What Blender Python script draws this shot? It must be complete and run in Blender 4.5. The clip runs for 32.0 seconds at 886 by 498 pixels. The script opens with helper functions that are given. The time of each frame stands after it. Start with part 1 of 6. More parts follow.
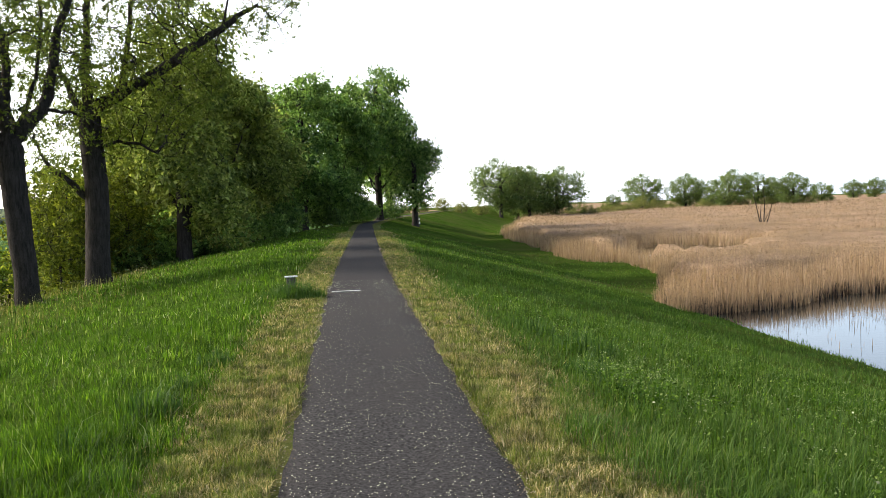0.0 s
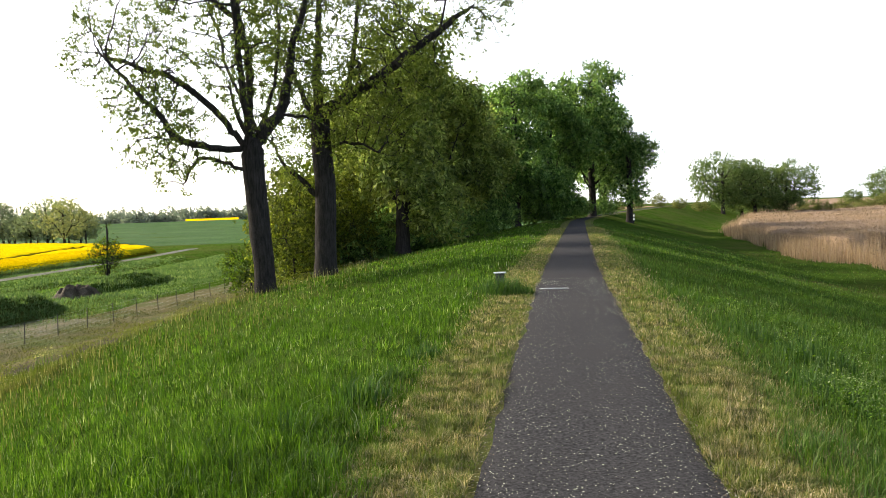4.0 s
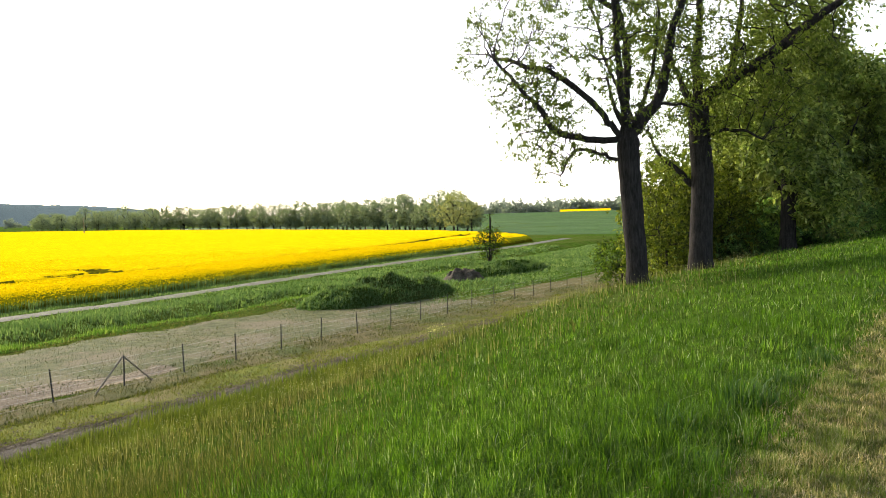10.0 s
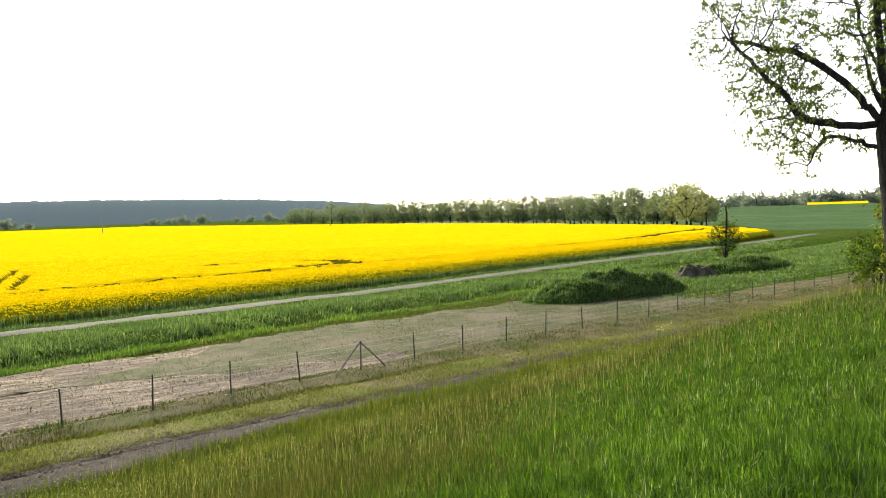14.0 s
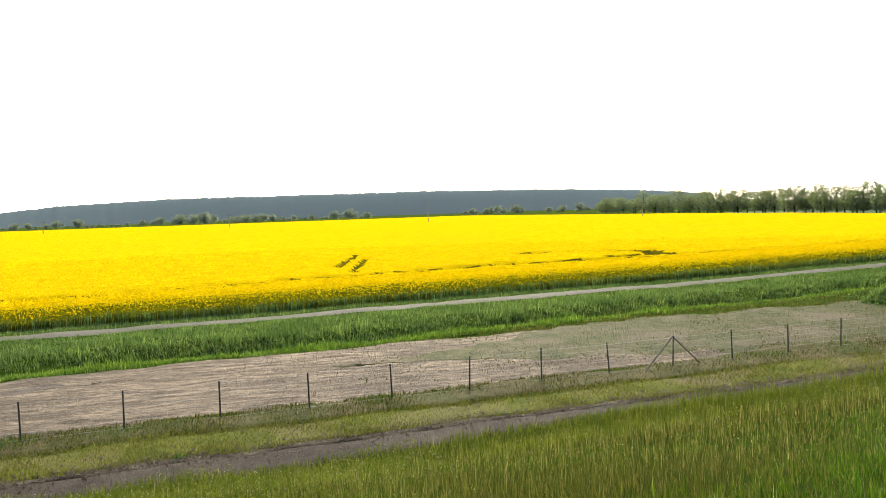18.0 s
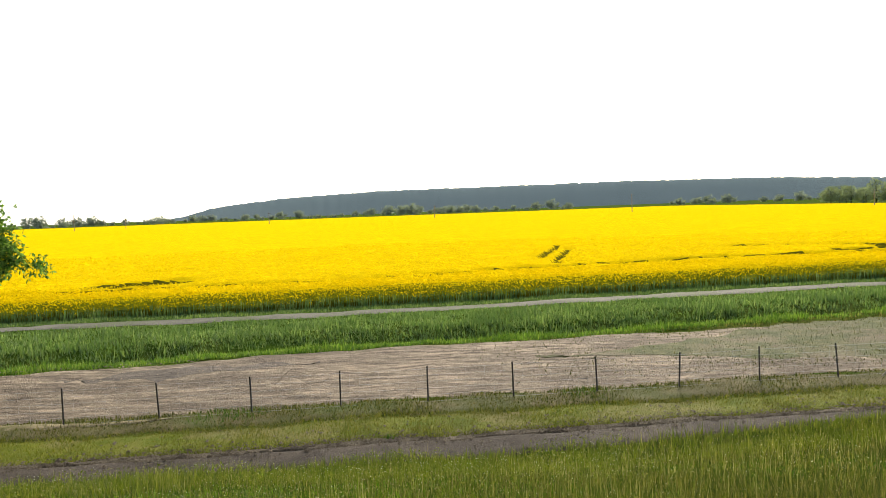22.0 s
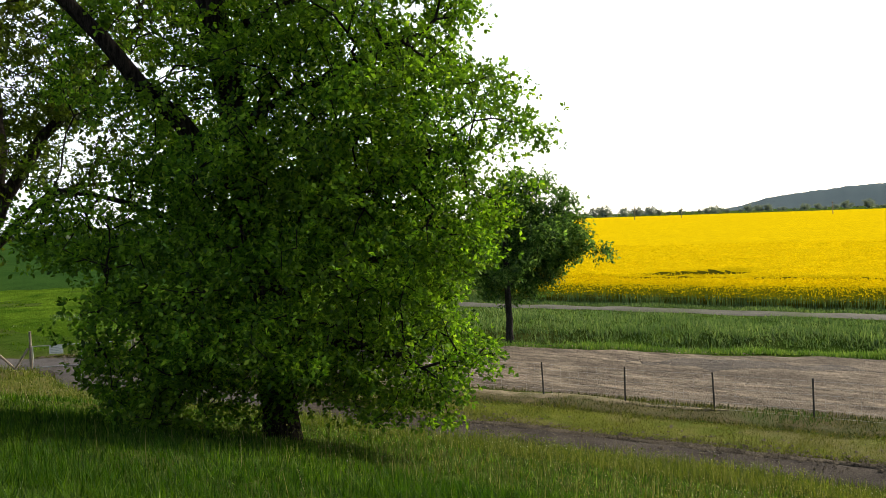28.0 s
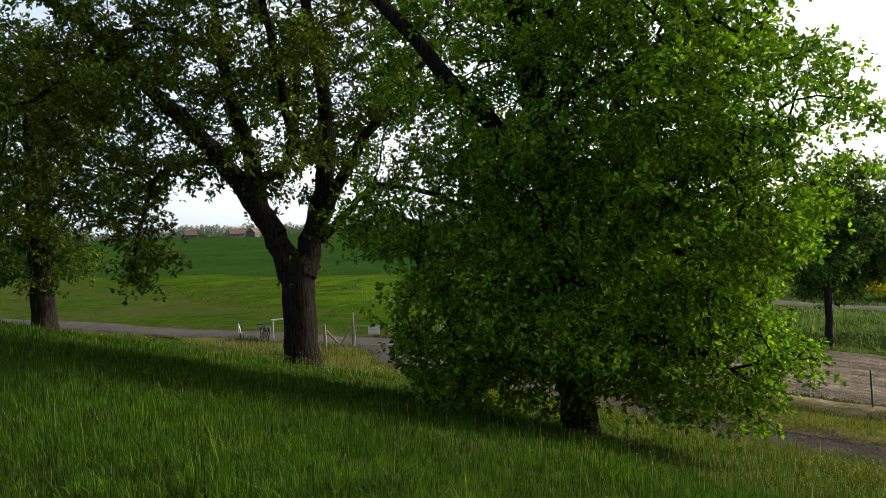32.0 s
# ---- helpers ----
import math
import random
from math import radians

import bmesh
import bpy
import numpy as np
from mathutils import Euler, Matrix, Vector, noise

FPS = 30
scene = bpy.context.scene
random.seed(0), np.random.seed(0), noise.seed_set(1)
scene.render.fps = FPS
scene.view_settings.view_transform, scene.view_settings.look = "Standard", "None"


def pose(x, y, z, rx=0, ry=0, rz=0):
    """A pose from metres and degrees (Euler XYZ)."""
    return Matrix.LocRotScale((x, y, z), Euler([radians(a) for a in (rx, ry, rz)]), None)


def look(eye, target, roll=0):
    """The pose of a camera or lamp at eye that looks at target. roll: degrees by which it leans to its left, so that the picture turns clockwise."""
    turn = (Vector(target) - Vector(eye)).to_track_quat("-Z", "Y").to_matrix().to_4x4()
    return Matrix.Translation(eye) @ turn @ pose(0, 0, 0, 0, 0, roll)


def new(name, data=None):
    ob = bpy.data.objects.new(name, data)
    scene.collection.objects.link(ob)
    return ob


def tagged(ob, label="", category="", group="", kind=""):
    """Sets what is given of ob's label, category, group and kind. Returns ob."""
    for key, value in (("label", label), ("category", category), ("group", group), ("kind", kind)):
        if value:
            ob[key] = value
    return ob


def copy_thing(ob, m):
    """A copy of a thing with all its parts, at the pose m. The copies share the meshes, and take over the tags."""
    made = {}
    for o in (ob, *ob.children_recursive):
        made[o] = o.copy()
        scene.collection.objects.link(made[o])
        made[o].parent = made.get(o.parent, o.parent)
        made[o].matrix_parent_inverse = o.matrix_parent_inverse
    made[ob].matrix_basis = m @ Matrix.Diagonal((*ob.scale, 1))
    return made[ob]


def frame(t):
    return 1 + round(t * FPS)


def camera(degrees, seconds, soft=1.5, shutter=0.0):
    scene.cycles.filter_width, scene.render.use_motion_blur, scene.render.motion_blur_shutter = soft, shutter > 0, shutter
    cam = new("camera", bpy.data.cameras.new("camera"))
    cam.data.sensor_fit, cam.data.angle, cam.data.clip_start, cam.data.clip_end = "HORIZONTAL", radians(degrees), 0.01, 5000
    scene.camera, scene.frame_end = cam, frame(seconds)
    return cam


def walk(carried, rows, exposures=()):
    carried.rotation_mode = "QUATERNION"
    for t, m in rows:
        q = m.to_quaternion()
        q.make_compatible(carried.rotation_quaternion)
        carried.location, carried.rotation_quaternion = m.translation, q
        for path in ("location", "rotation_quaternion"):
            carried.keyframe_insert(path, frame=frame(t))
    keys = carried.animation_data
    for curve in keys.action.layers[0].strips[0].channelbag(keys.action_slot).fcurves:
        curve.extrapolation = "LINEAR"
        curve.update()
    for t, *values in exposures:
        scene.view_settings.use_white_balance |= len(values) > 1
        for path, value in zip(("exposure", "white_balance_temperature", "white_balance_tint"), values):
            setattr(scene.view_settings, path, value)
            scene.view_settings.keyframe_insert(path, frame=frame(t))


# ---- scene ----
cam = camera(57.5, 32.0, soft=0.7)
# seconds, place (x, y, z), turn (rx, ry, rz)
ROWS = [
    (0, 0.000, -0.000, 1.700, 86.942, 1.914, -0.305),
    (0.5, 0.026, -0.088, 1.708, 86.944, 1.869, 0.995),
    (1, 0.051, -0.134, 1.715, 86.981, 1.849, 2.297),
    (1.5, 0.068, -0.142, 1.718, 86.999, 1.882, 4.199),
    (2, 0.079, -0.130, 1.720, 87.043, 1.850, 6.545),
    (2.5, 0.082, -0.100, 1.720, 87.057, 1.972, 8.983),
    (4.5, 0.057, 0.101, 1.712, 87.217, 1.894, 17.484),
    (5, 0.041, 0.156, 1.708, 87.271, 1.883, 21.026),
    (5.5, 0.042, 0.189, 1.706, 87.328, 1.896, 23.740),
    (6, 0.030, 0.201, 1.707, 87.294, 1.823, 25.297),
    (6.5, 0.042, 0.177, 1.702, 87.310, 1.731, 27.195),
    (7, 0.046, 0.147, 1.696, 87.327, 1.678, 29.183),
    (7.5, 0.036, 0.124, 1.690, 87.348, 1.592, 31.078),
    (8, 0.026, 0.110, 1.689, 87.388, 1.652, 33.495),
    (8.5, 0.015, 0.108, 1.688, 87.373, 1.642, 35.304),
    (9, -0.006, 0.103, 1.690, 87.371, 1.628, 36.945),
    (9.5, -0.021, 0.093, 1.693, 87.349, 1.576, 38.662),
    (10, -0.038, 0.087, 1.694, 87.358, 1.601, 40.623),
    (10.5, -0.055, 0.078, 1.693, 87.370, 1.573, 42.306),
    (11, -0.073, 0.080, 1.693, 87.353, 1.586, 43.585),
    (11.5, -0.085, 0.101, 1.690, 87.386, 1.577, 45.609),
    (12, -0.105, 0.126, 1.691, 87.363, 1.629, 47.711),
    (12.5, -0.127, 0.150, 1.692, 87.344, 1.650, 49.023),
    (13, -0.122, 0.178, 1.694, 87.351, 1.670, 50.871),
    (13.5, -0.120, 0.208, 1.697, 87.370, 1.683, 53.497),
    (14, -0.090, 0.245, 1.702, 87.398, 1.730, 56.654),
    (14.5, -0.082, 0.257, 1.708, 87.407, 1.699, 59.997),
    (15, -0.082, 0.277, 1.714, 87.420, 1.728, 63.417),
    (15.5, -0.091, 0.272, 1.718, 87.449, 1.810, 66.848),
    (17.5, -0.152, 0.274, 1.736, 87.358, 1.845, 76.157),
    (18, -0.196, 0.269, 1.735, 87.341, 1.880, 78.463),
    (18.5, -0.242, 0.270, 1.732, 87.335, 1.873, 80.962),
    (19, -0.272, 0.271, 1.729, 87.289, 1.883, 83.211),
    (19.5, -0.282, 0.248, 1.726, 87.261, 1.962, 85.538),
    (20, -0.303, 0.201, 1.721, 87.245, 1.964, 87.573),
    (20.5, -0.323, 0.127, 1.717, 87.213, 1.993, 89.363),
    (21, -0.344, 0.084, 1.712, 87.201, 1.997, 90.095),
    (21.5, -0.365, 0.104, 1.708, 87.168, 1.994, 90.692),
    (22, -0.390, 0.141, 1.706, 87.169, 2.077, 92.663),
    (22.5, -0.423, 0.143, 1.704, 87.164, 2.192, 94.328),
    (23, -0.439, 0.129, 1.701, 87.189, 2.303, 96.235),
    (23.5, -0.467, 0.120, 1.701, 87.225, 2.401, 99.000),
    (24, -0.484, 0.089, 1.706, 87.300, 2.432, 102.373),
    (24.5, -0.512, 0.061, 1.708, 87.426, 2.511, 107.735),
    (25, -0.541, 0.028, 1.710, 87.565, 2.532, 113.660),
    (25.5, -0.573, 0.010, 1.713, 87.669, 2.540, 119.237),
    (26, -0.600, -0.008, 1.716, 87.766, 2.474, 123.483),
    (26.5, -0.626, -0.031, 1.718, 87.823, 2.413, 126.305),
    (28.5, -0.585, -0.183, 1.702, 87.889, 2.076, 132.235),
    (29, -0.605, -0.204, 1.694, 87.936, 2.093, 134.627),
    (29.5, -0.633, -0.236, 1.686, 87.968, 2.092, 137.067),
    (30, -0.660, -0.277, 1.679, 87.990, 2.142, 139.694),
    (30.5, -0.680, -0.322, 1.676, 88.035, 2.213, 143.079),
    (31, -0.691, -0.348, 1.680, 88.063, 2.238, 146.177),
    (31.5, -0.685, -0.369, 1.682, 88.090, 2.232, 148.702),
    (32, -0.678, -0.393, 1.687, 88.076, 2.205, 151.307),
]
walk(cam, [(t, pose(x, y, z, rx, ry, rz)) for t, x, y, z, rx, ry, rz in ROWS],
     exposures=[(0.0, 1.12), (9.0, 1.14), (15.0, 1.12), (18.0, 1.06), (22.0, 0.94), (24.0, 0.82), (26.0, 0.66), (29.0, 0.45), (32.0, 0.28)])

# ---- daylight ----
SUN_AZ, SUN_EL = 77.0, 28.0     # degrees left of +y, degrees up
to_sun = Vector((-math.sin(radians(SUN_AZ)) * math.cos(radians(SUN_EL)),
                 math.cos(radians(SUN_AZ)) * math.cos(radians(SUN_EL)), math.sin(radians(SUN_EL))))
world = bpy.data.worlds.new("evening_sky")
scene.world = world
world.use_nodes = True
wn = world.node_tree
sky = wn.nodes.new("ShaderNodeTexSky")
sky.sky_type, sky.sun_disc = "NISHITA", False
sky.sun_elevation, sky.sun_rotation = radians(SUN_EL), radians(-SUN_AZ)
sky.air_density, sky.dust_density, sky.ozone_density = 0.75, 2.0, 1.0
# a veil of white evening haze over the clear sky, thicker towards the horizon
air = wn.nodes.new("ShaderNodeTexCoord")
split = wn.nodes.new("ShaderNodeSeparateXYZ")
wn.links.new(air.outputs["Generated"], split.inputs[0])
veil = wn.nodes.new("ShaderNodeMapRange")
veil.interpolation_type = "SMOOTHERSTEP"
veil.inputs["From Min"].default_value, veil.inputs["From Max"].default_value = 0.05, 0.62
veil.inputs["To Min"].default_value, veil.inputs["To Max"].default_value = 11.5, 2.0
wn.links.new(split.outputs["Z"], veil.inputs["Value"])
toward = wn.nodes.new("ShaderNodeVectorMath")
toward.operation, toward.inputs[1].default_value = "DOT_PRODUCT", to_sun
wn.links.new(air.outputs["Generated"], toward.inputs[0])
side = wn.nodes.new("ShaderNodeMapRange")
side.interpolation_type = "SMOOTHSTEP"
side.inputs["From Min"].default_value, side.inputs["From Max"].default_value = -0.4, 0.75
wn.links.new(toward.outputs["Value"], side.inputs["Value"])
tint = wn.nodes.new("ShaderNodeMix")
tint.data_type = "RGBA"
tint.inputs[6].default_value, tint.inputs[7].default_value = (0.42, 0.5, 0.6, 1), (1.15, 1.12, 1.03, 1)
wn.links.new(side.outputs[0], tint.inputs[0])
thick = wn.nodes.new("ShaderNodeVectorMath")
thick.operation = "SCALE"
wn.links.new(tint.outputs[2], thick.inputs[0])
wn.links.new(veil.outputs[0], thick.inputs["Scale"])
haze = wn.nodes.new("ShaderNodeVectorMath")
haze.operation = "ADD"
wn.links.new(sky.outputs[0], haze.inputs[0])
wn.links.new(thick.outputs[0], haze.inputs[1])
wn.links.new(haze.outputs[0], wn.nodes["Background"].inputs[0])
wn.nodes["Background"].inputs[1].default_value = 0.084
sun = new("sun", bpy.data.lights.new("sun", "SUN"))
sun.data.energy, sun.data.angle, sun.data.color = 5.0, radians(10), (1.0, 0.9, 0.73)
sun.matrix_world = look(to_sun * 100, (0, 0, 0))

# ---- materials ----


def nodes_of(name):
    m = bpy.data.materials.new(name)
    m.use_nodes = True
    t = m.node_tree
    return m, t, t.nodes["Principled BSDF"], t.nodes["Material Output"]


def noise_node(t, co, scale, detail=4.0, rough=0.55):
    n = t.nodes.new("ShaderNodeTexNoise")
    n.inputs["Scale"].default_value, n.inputs["Detail"].default_value, n.inputs["Roughness"].default_value = scale, detail, rough
    t.links.new(co, n.inputs["Vector"])
    return n.outputs["Fac"]


def ramp(t, fac, stops):
    r = t.nodes.new("ShaderNodeValToRGB")
    while len(r.color_ramp.elements) < len(stops):
        r.color_ramp.elements.new(0.5)
    for e, (p, c) in zip(r.color_ramp.elements, stops):
        e.position, e.color = p, (*c, 1)
    t.links.new(fac, r.inputs[0])
    return r.outputs[0]


def blend(t, fac, a, b, how="MIX"):
    n = t.nodes.new("ShaderNodeMix")
    n.data_type, n.blend_type = "RGBA", how
    for sock, v in ((n.inputs[0], fac), (n.inputs[6], a), (n.inputs[7], b)):
        if hasattr(v, "is_linked"):
            t.links.new(v, sock)
        else:
            sock.default_value = v if isinstance(v, float) else (*v, 1)
    return n.outputs[2]


def mat(name, c1, c2, scale=3.0, fine=40.0, rough=0.85, bump=0.3, depth=0.02, c3=None, big=0.35, stretch=None, spec=0.025):
    """A matt natural surface: broad patches of c1 and c2, fine grain, optional big stains of c3."""
    m, t, p, _ = nodes_of(name)
    co = t.nodes.new("ShaderNodeTexCoord").outputs["Object"]
    if stretch:
        mp = t.nodes.new("ShaderNodeMapping")
        mp.inputs["Rotation"].default_value = (0, 0, radians(stretch[0]))
        mp.inputs["Scale"].default_value = stretch[1]
        t.links.new(co, mp.inputs[0])
        co = mp.outputs[0]
    a, b = noise_node(t, co, scale), noise_node(t, co, fine, 6.0, 0.7)
    col = ramp(t, a, [(0.33, c1), (0.67, c2)])
    if c3:
        col = blend(t, ramp(t, noise_node(t, co, big, 5.0), [(0.45, (0, 0, 0)), (0.66, (1, 1, 1))]), col, c3)
    grain = ramp(t, b, [(0.36, (0.5, 0.5, 0.5)), (0.64, (1.42, 1.42, 1.42))])
    col = blend(t, 1.0, col, grain, "MULTIPLY")
    t.links.new(col, p.inputs["Base Color"])
    p.inputs["Roughness"].default_value = rough
    p.inputs["Specular IOR Level"].default_value = spec
    bp = t.nodes.new("ShaderNodeBump")
    bp.inputs["Strength"].default_value, bp.inputs["Distance"].default_value = bump, depth
    t.links.new(b, bp.inputs["Height"])
    t.links.new(bp.outputs[0], p.inputs["Normal"])
    return m


def leafy(name, stops, translucent=0.45, patch=None, pscale=0.4, gloss=0.014, clump=0.0):
    """Blades and leaves: colour by island, thin enough to let the low sun through."""
    m, t, p, out = nodes_of(name)
    rnd = t.nodes.new("ShaderNodeNewGeometry").outputs["Random Per Island"]
    col = ramp(t, rnd, stops)
    if patch:
        co = t.nodes.new("ShaderNodeTexCoord").outputs["Object"]
        f = ramp(t, noise_node(t, co, pscale, 4.0), [(0.42, (0, 0, 0)), (0.62, (1, 1, 1))])
        col = blend(t, f, col, blend(t, 0.65, col, patch))
    if clump:     # lighter and darker tufts
        co2 = t.nodes.new("ShaderNodeTexCoord").outputs["Object"]
        col = blend(t, 1.0, col, ramp(t, noise_node(t, co2, clump, 2.0), [(0.36, (0.5, 0.52, 0.5)), (0.64, (1.5, 1.46, 1.3))]), "MULTIPLY")
    dif, tra, gl = (t.nodes.new(k) for k in ("ShaderNodeBsdfDiffuse", "ShaderNodeBsdfTranslucent", "ShaderNodeBsdfGlossy"))
    gl.inputs["Roughness"].default_value = 0.6
    gl.inputs["Color"].default_value = (0.8, 0.8, 0.8, 1)
    m1, m2 = t.nodes.new("ShaderNodeMixShader"), t.nodes.new("ShaderNodeMixShader")
    m1.inputs[0].default_value, m2.inputs[0].default_value = translucent, gloss
    t.links.new(col, dif.inputs[0])
    t.links.new(blend(t, 1.0, col, (1.15, 1.2, 0.6), "MULTIPLY"), tra.inputs[0])
    for a, b in ((dif.outputs[0], m1.inputs[1]), (tra.outputs[0], m1.inputs[2]), (m1.outputs[0], m2.inputs[1]),
                 (gl.outputs[0], m2.inputs[2]), (m2.outputs[0], out.inputs[0])):
        t.links.new(a, b)
    return m


def plain(name, c, rough=0.5, metal=0.0, vary=0.25, scale=14.0):
    m, t, p, _ = nodes_of(name)
    co = t.nodes.new("ShaderNodeTexCoord").outputs["Object"]
    n = noise_node(t, co, scale, 6.0, 0.65)
    lo, hi = tuple(x * (1 - vary) for x in c), tuple(min(1, x * (1 + vary)) for x in c)
    t.links.new(ramp(t, n, [(0.3, lo), (0.7, hi)]), p.inputs["Base Color"])
    p.inputs["Roughness"].default_value, p.inputs["Metallic"].default_value = rough, metal
    return m


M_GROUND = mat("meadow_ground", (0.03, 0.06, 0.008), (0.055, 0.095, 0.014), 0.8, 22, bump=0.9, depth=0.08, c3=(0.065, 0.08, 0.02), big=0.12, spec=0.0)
M_DRY = mat("mown_dry_grass", (0.07, 0.085, 0.016), (0.13, 0.12, 0.042), 3.0, 55, bump=1.0, depth=0.03, c3=(0.05, 0.075, 0.014), big=0.9)
M_ASPHALT = mat("old_asphalt", (0.014, 0.0135, 0.0145), (0.062, 0.06, 0.0625), 42, 120, rough=0.88, bump=0.7, depth=0.008, c3=(0.039, 0.037, 0.0382), big=0.5)
M_STRAW = mat("dead_straw", (0.15, 0.125, 0.075), (0.27, 0.225, 0.145), 2.5, 30, bump=1.0, depth=0.03, c3=(0.09, 0.09, 0.035), big=0.8)
M_TOEROAD = mat("dirt_road", (0.034, 0.029, 0.025), (0.062, 0.053, 0.045), 0.9, 18, bump=0.9, depth=0.04, c3=(0.068, 0.057, 0.046), big=0.35)
M_ACCESS = mat("grey_road", (0.06, 0.055, 0.053), (0.098, 0.09, 0.086), 0.8, 24, bump=0.5, c3=(0.08, 0.071, 0.062), big=0.3)
M_PLUME = leafy("reed_plumes", [(0, (0.11, 0.075, 0.05)), (0.6, (0.2, 0.14, 0.1)), (1, (0.34, 0.25, 0.18))], 0.3)
M_PARSLEY = leafy("pale_umbels", [(0, (0.1, 0.16, 0.045)), (0.7, (0.2, 0.27, 0.11)), (1, (0.38, 0.42, 0.25))], 0.3)
M_FOOT = leafy("foot_grass", [(0, (0.0405, 0.0585, 0.0063)), (0.6, (0.104, 0.131, 0.0162)), (1, (0.225, 0.216, 0.0675))], 0.4, (0.07, 0.1, 0.014), 0.5)
M_GRAVEL = mat("dry_gravel", (0.075, 0.062, 0.048), (0.33, 0.272, 0.205), 1.1, 6, bump=1.0, depth=0.14, c3=(0.12, 0.1, 0.078), big=0.25, stretch=(6.5, (2.4, 0.5, 1)))
M_DAMP = mat("damp_gravel", (0.07, 0.062, 0.055), (0.16, 0.14, 0.118), 0.9, 9, bump=1.0, depth=0.1, stretch=(6.5, (2.4, 0.5, 1)))
M_WORN = mat("worn_grass", (0.045, 0.056, 0.02), (0.105, 0.11, 0.052), 1.6, 14, bump=1.0, depth=0.06, c3=(0.135, 0.118, 0.08), big=0.35)
M_CONCRETE = mat("concrete_track", (0.085, 0.085, 0.07), (0.135, 0.13, 0.11), 0.8, 30, bump=0.3, c3=(0.09, 0.1, 0.06), big=0.25)
M_TOEGRASS = mat("yellowish_verge", (0.075, 0.1, 0.008), (0.13, 0.14, 0.016), 1.2, 40, bump=0.9, depth=0.05, c3=(0.15, 0.125, 0.06), big=0.3)
M_BROWN = mat("dry_brown_grass", (0.075, 0.07, 0.03), (0.125, 0.105, 0.05), 1.0, 36, bump=0.9, depth=0.05, c3=(0.06, 0.08, 0.02), big=0.3)
M_CROP = mat("green_crop", (0.022, 0.0616, 0.0106), (0.036, 0.0836, 0.0158), 0.2, 9, bump=0.9, depth=0.1, c3=(0.045, 0.0924, 0.0176), big=0.03)
M_FARCROP = mat("dark_cereal", (0.018, 0.05, 0.01), (0.03, 0.068, 0.014), 0.2, 9, bump=0.9, depth=0.1, c3=(0.034, 0.074, 0.015), big=0.03, spec=0.0)
M_PASTURE = mat("pasture", (0.028, 0.068, 0.006), (0.088, 0.148, 0.012), 0.3, 5, bump=1.0, depth=0.2, c3=(0.042, 0.085, 0.006), big=0.09, spec=0.0)
M_SOIL = mat("bare_soil", (0.06, 0.05, 0.038), (0.13, 0.11, 0.082), 1.2, 18, bump=0.9, depth=0.08)
M_RAPE = mat("rape_canopy", (0.512, 0.36, 0.0024), (0.656, 0.464, 0.0032), 0.5, 14, bump=0.6, depth=0.1, c3=(0.56, 0.4, 0.0032), big=0.05, spec=0.0)
M_RAPEEDGE = mat("rape_edge", (0.104, 0.115, 0.0072), (0.2, 0.197, 0.00576), 2.2, 16, bump=1.0, depth=0.15, spec=0.0)
M_RAPESTEM = mat("rape_stems", (0.06, 0.066, 0.005), (0.125, 0.1, 0.007), 2.0, 20, bump=0.9, depth=0.1, spec=0.0)
M_REEDBED = mat("reed_canopy", (0.243, 0.165, 0.109), (0.324, 0.229, 0.154), 0.5, 10, bump=1.0, depth=0.2, c3=(0.191, 0.134, 0.08), big=0.06)
M_BARK = mat("bark", (0.022, 0.019, 0.018), (0.05, 0.044, 0.04), 3.0, 22, bump=1.0, depth=0.05, stretch=(0, (4, 4, 0.7)))
M_OAKBARK = mat("furrowed_oak_bark", (0.008, 0.007, 0.006), (0.046, 0.037, 0.031), 3.4, 14, bump=1.0, depth=0.08, stretch=(0, (5, 5, 0.6)))
# far hill: distance haze is put into the base colour
M_HILL = mat("hazed_hill", (0.094, 0.125, 0.136), (0.097, 0.128, 0.139), 0.006, 3.0, bump=0.0, depth=2, c3=(0.098, 0.13, 0.141), big=0.002, spec=0.0)
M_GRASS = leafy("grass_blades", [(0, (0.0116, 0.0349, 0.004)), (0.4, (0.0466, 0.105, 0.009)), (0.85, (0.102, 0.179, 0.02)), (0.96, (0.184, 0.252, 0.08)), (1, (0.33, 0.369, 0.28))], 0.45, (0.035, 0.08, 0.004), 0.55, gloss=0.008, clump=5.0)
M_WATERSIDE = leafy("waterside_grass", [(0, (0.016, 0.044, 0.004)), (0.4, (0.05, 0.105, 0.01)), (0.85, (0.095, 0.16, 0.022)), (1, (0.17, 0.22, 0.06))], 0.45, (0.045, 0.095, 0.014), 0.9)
# deeper green grass, with the leafy tree's shade put into its colour
M_SHADEGRASS = leafy("shaded_grass", [(0, (0.00606, 0.026, 0.000869)), (0.35, (0.029, 0.0773, 0.00173)), (0.85, (0.072, 0.139, 0.00519)), (1, (0.139, 0.216, 0.026))], 0.45, (0.016, 0.055, 0.002), 0.55, gloss=0.008, clump=5.0)
M_DRYBLADE = leafy("dry_blades", [(0, (0.0485, 0.0727, 0.0128)), (0.45, (0.136, 0.141, 0.048)), (0.8, (0.281, 0.228, 0.128)), (1, (0.485, 0.407, 0.32))], 0.35, (0.07, 0.12, 0.01), 2.2, clump=6.0)
M_SEED = leafy("seed_heads", [(0, (0.07, 0.1, 0.02)), (0.6, (0.15, 0.16, 0.045)), (1, (0.32, 0.28, 0.14))], 0.35)
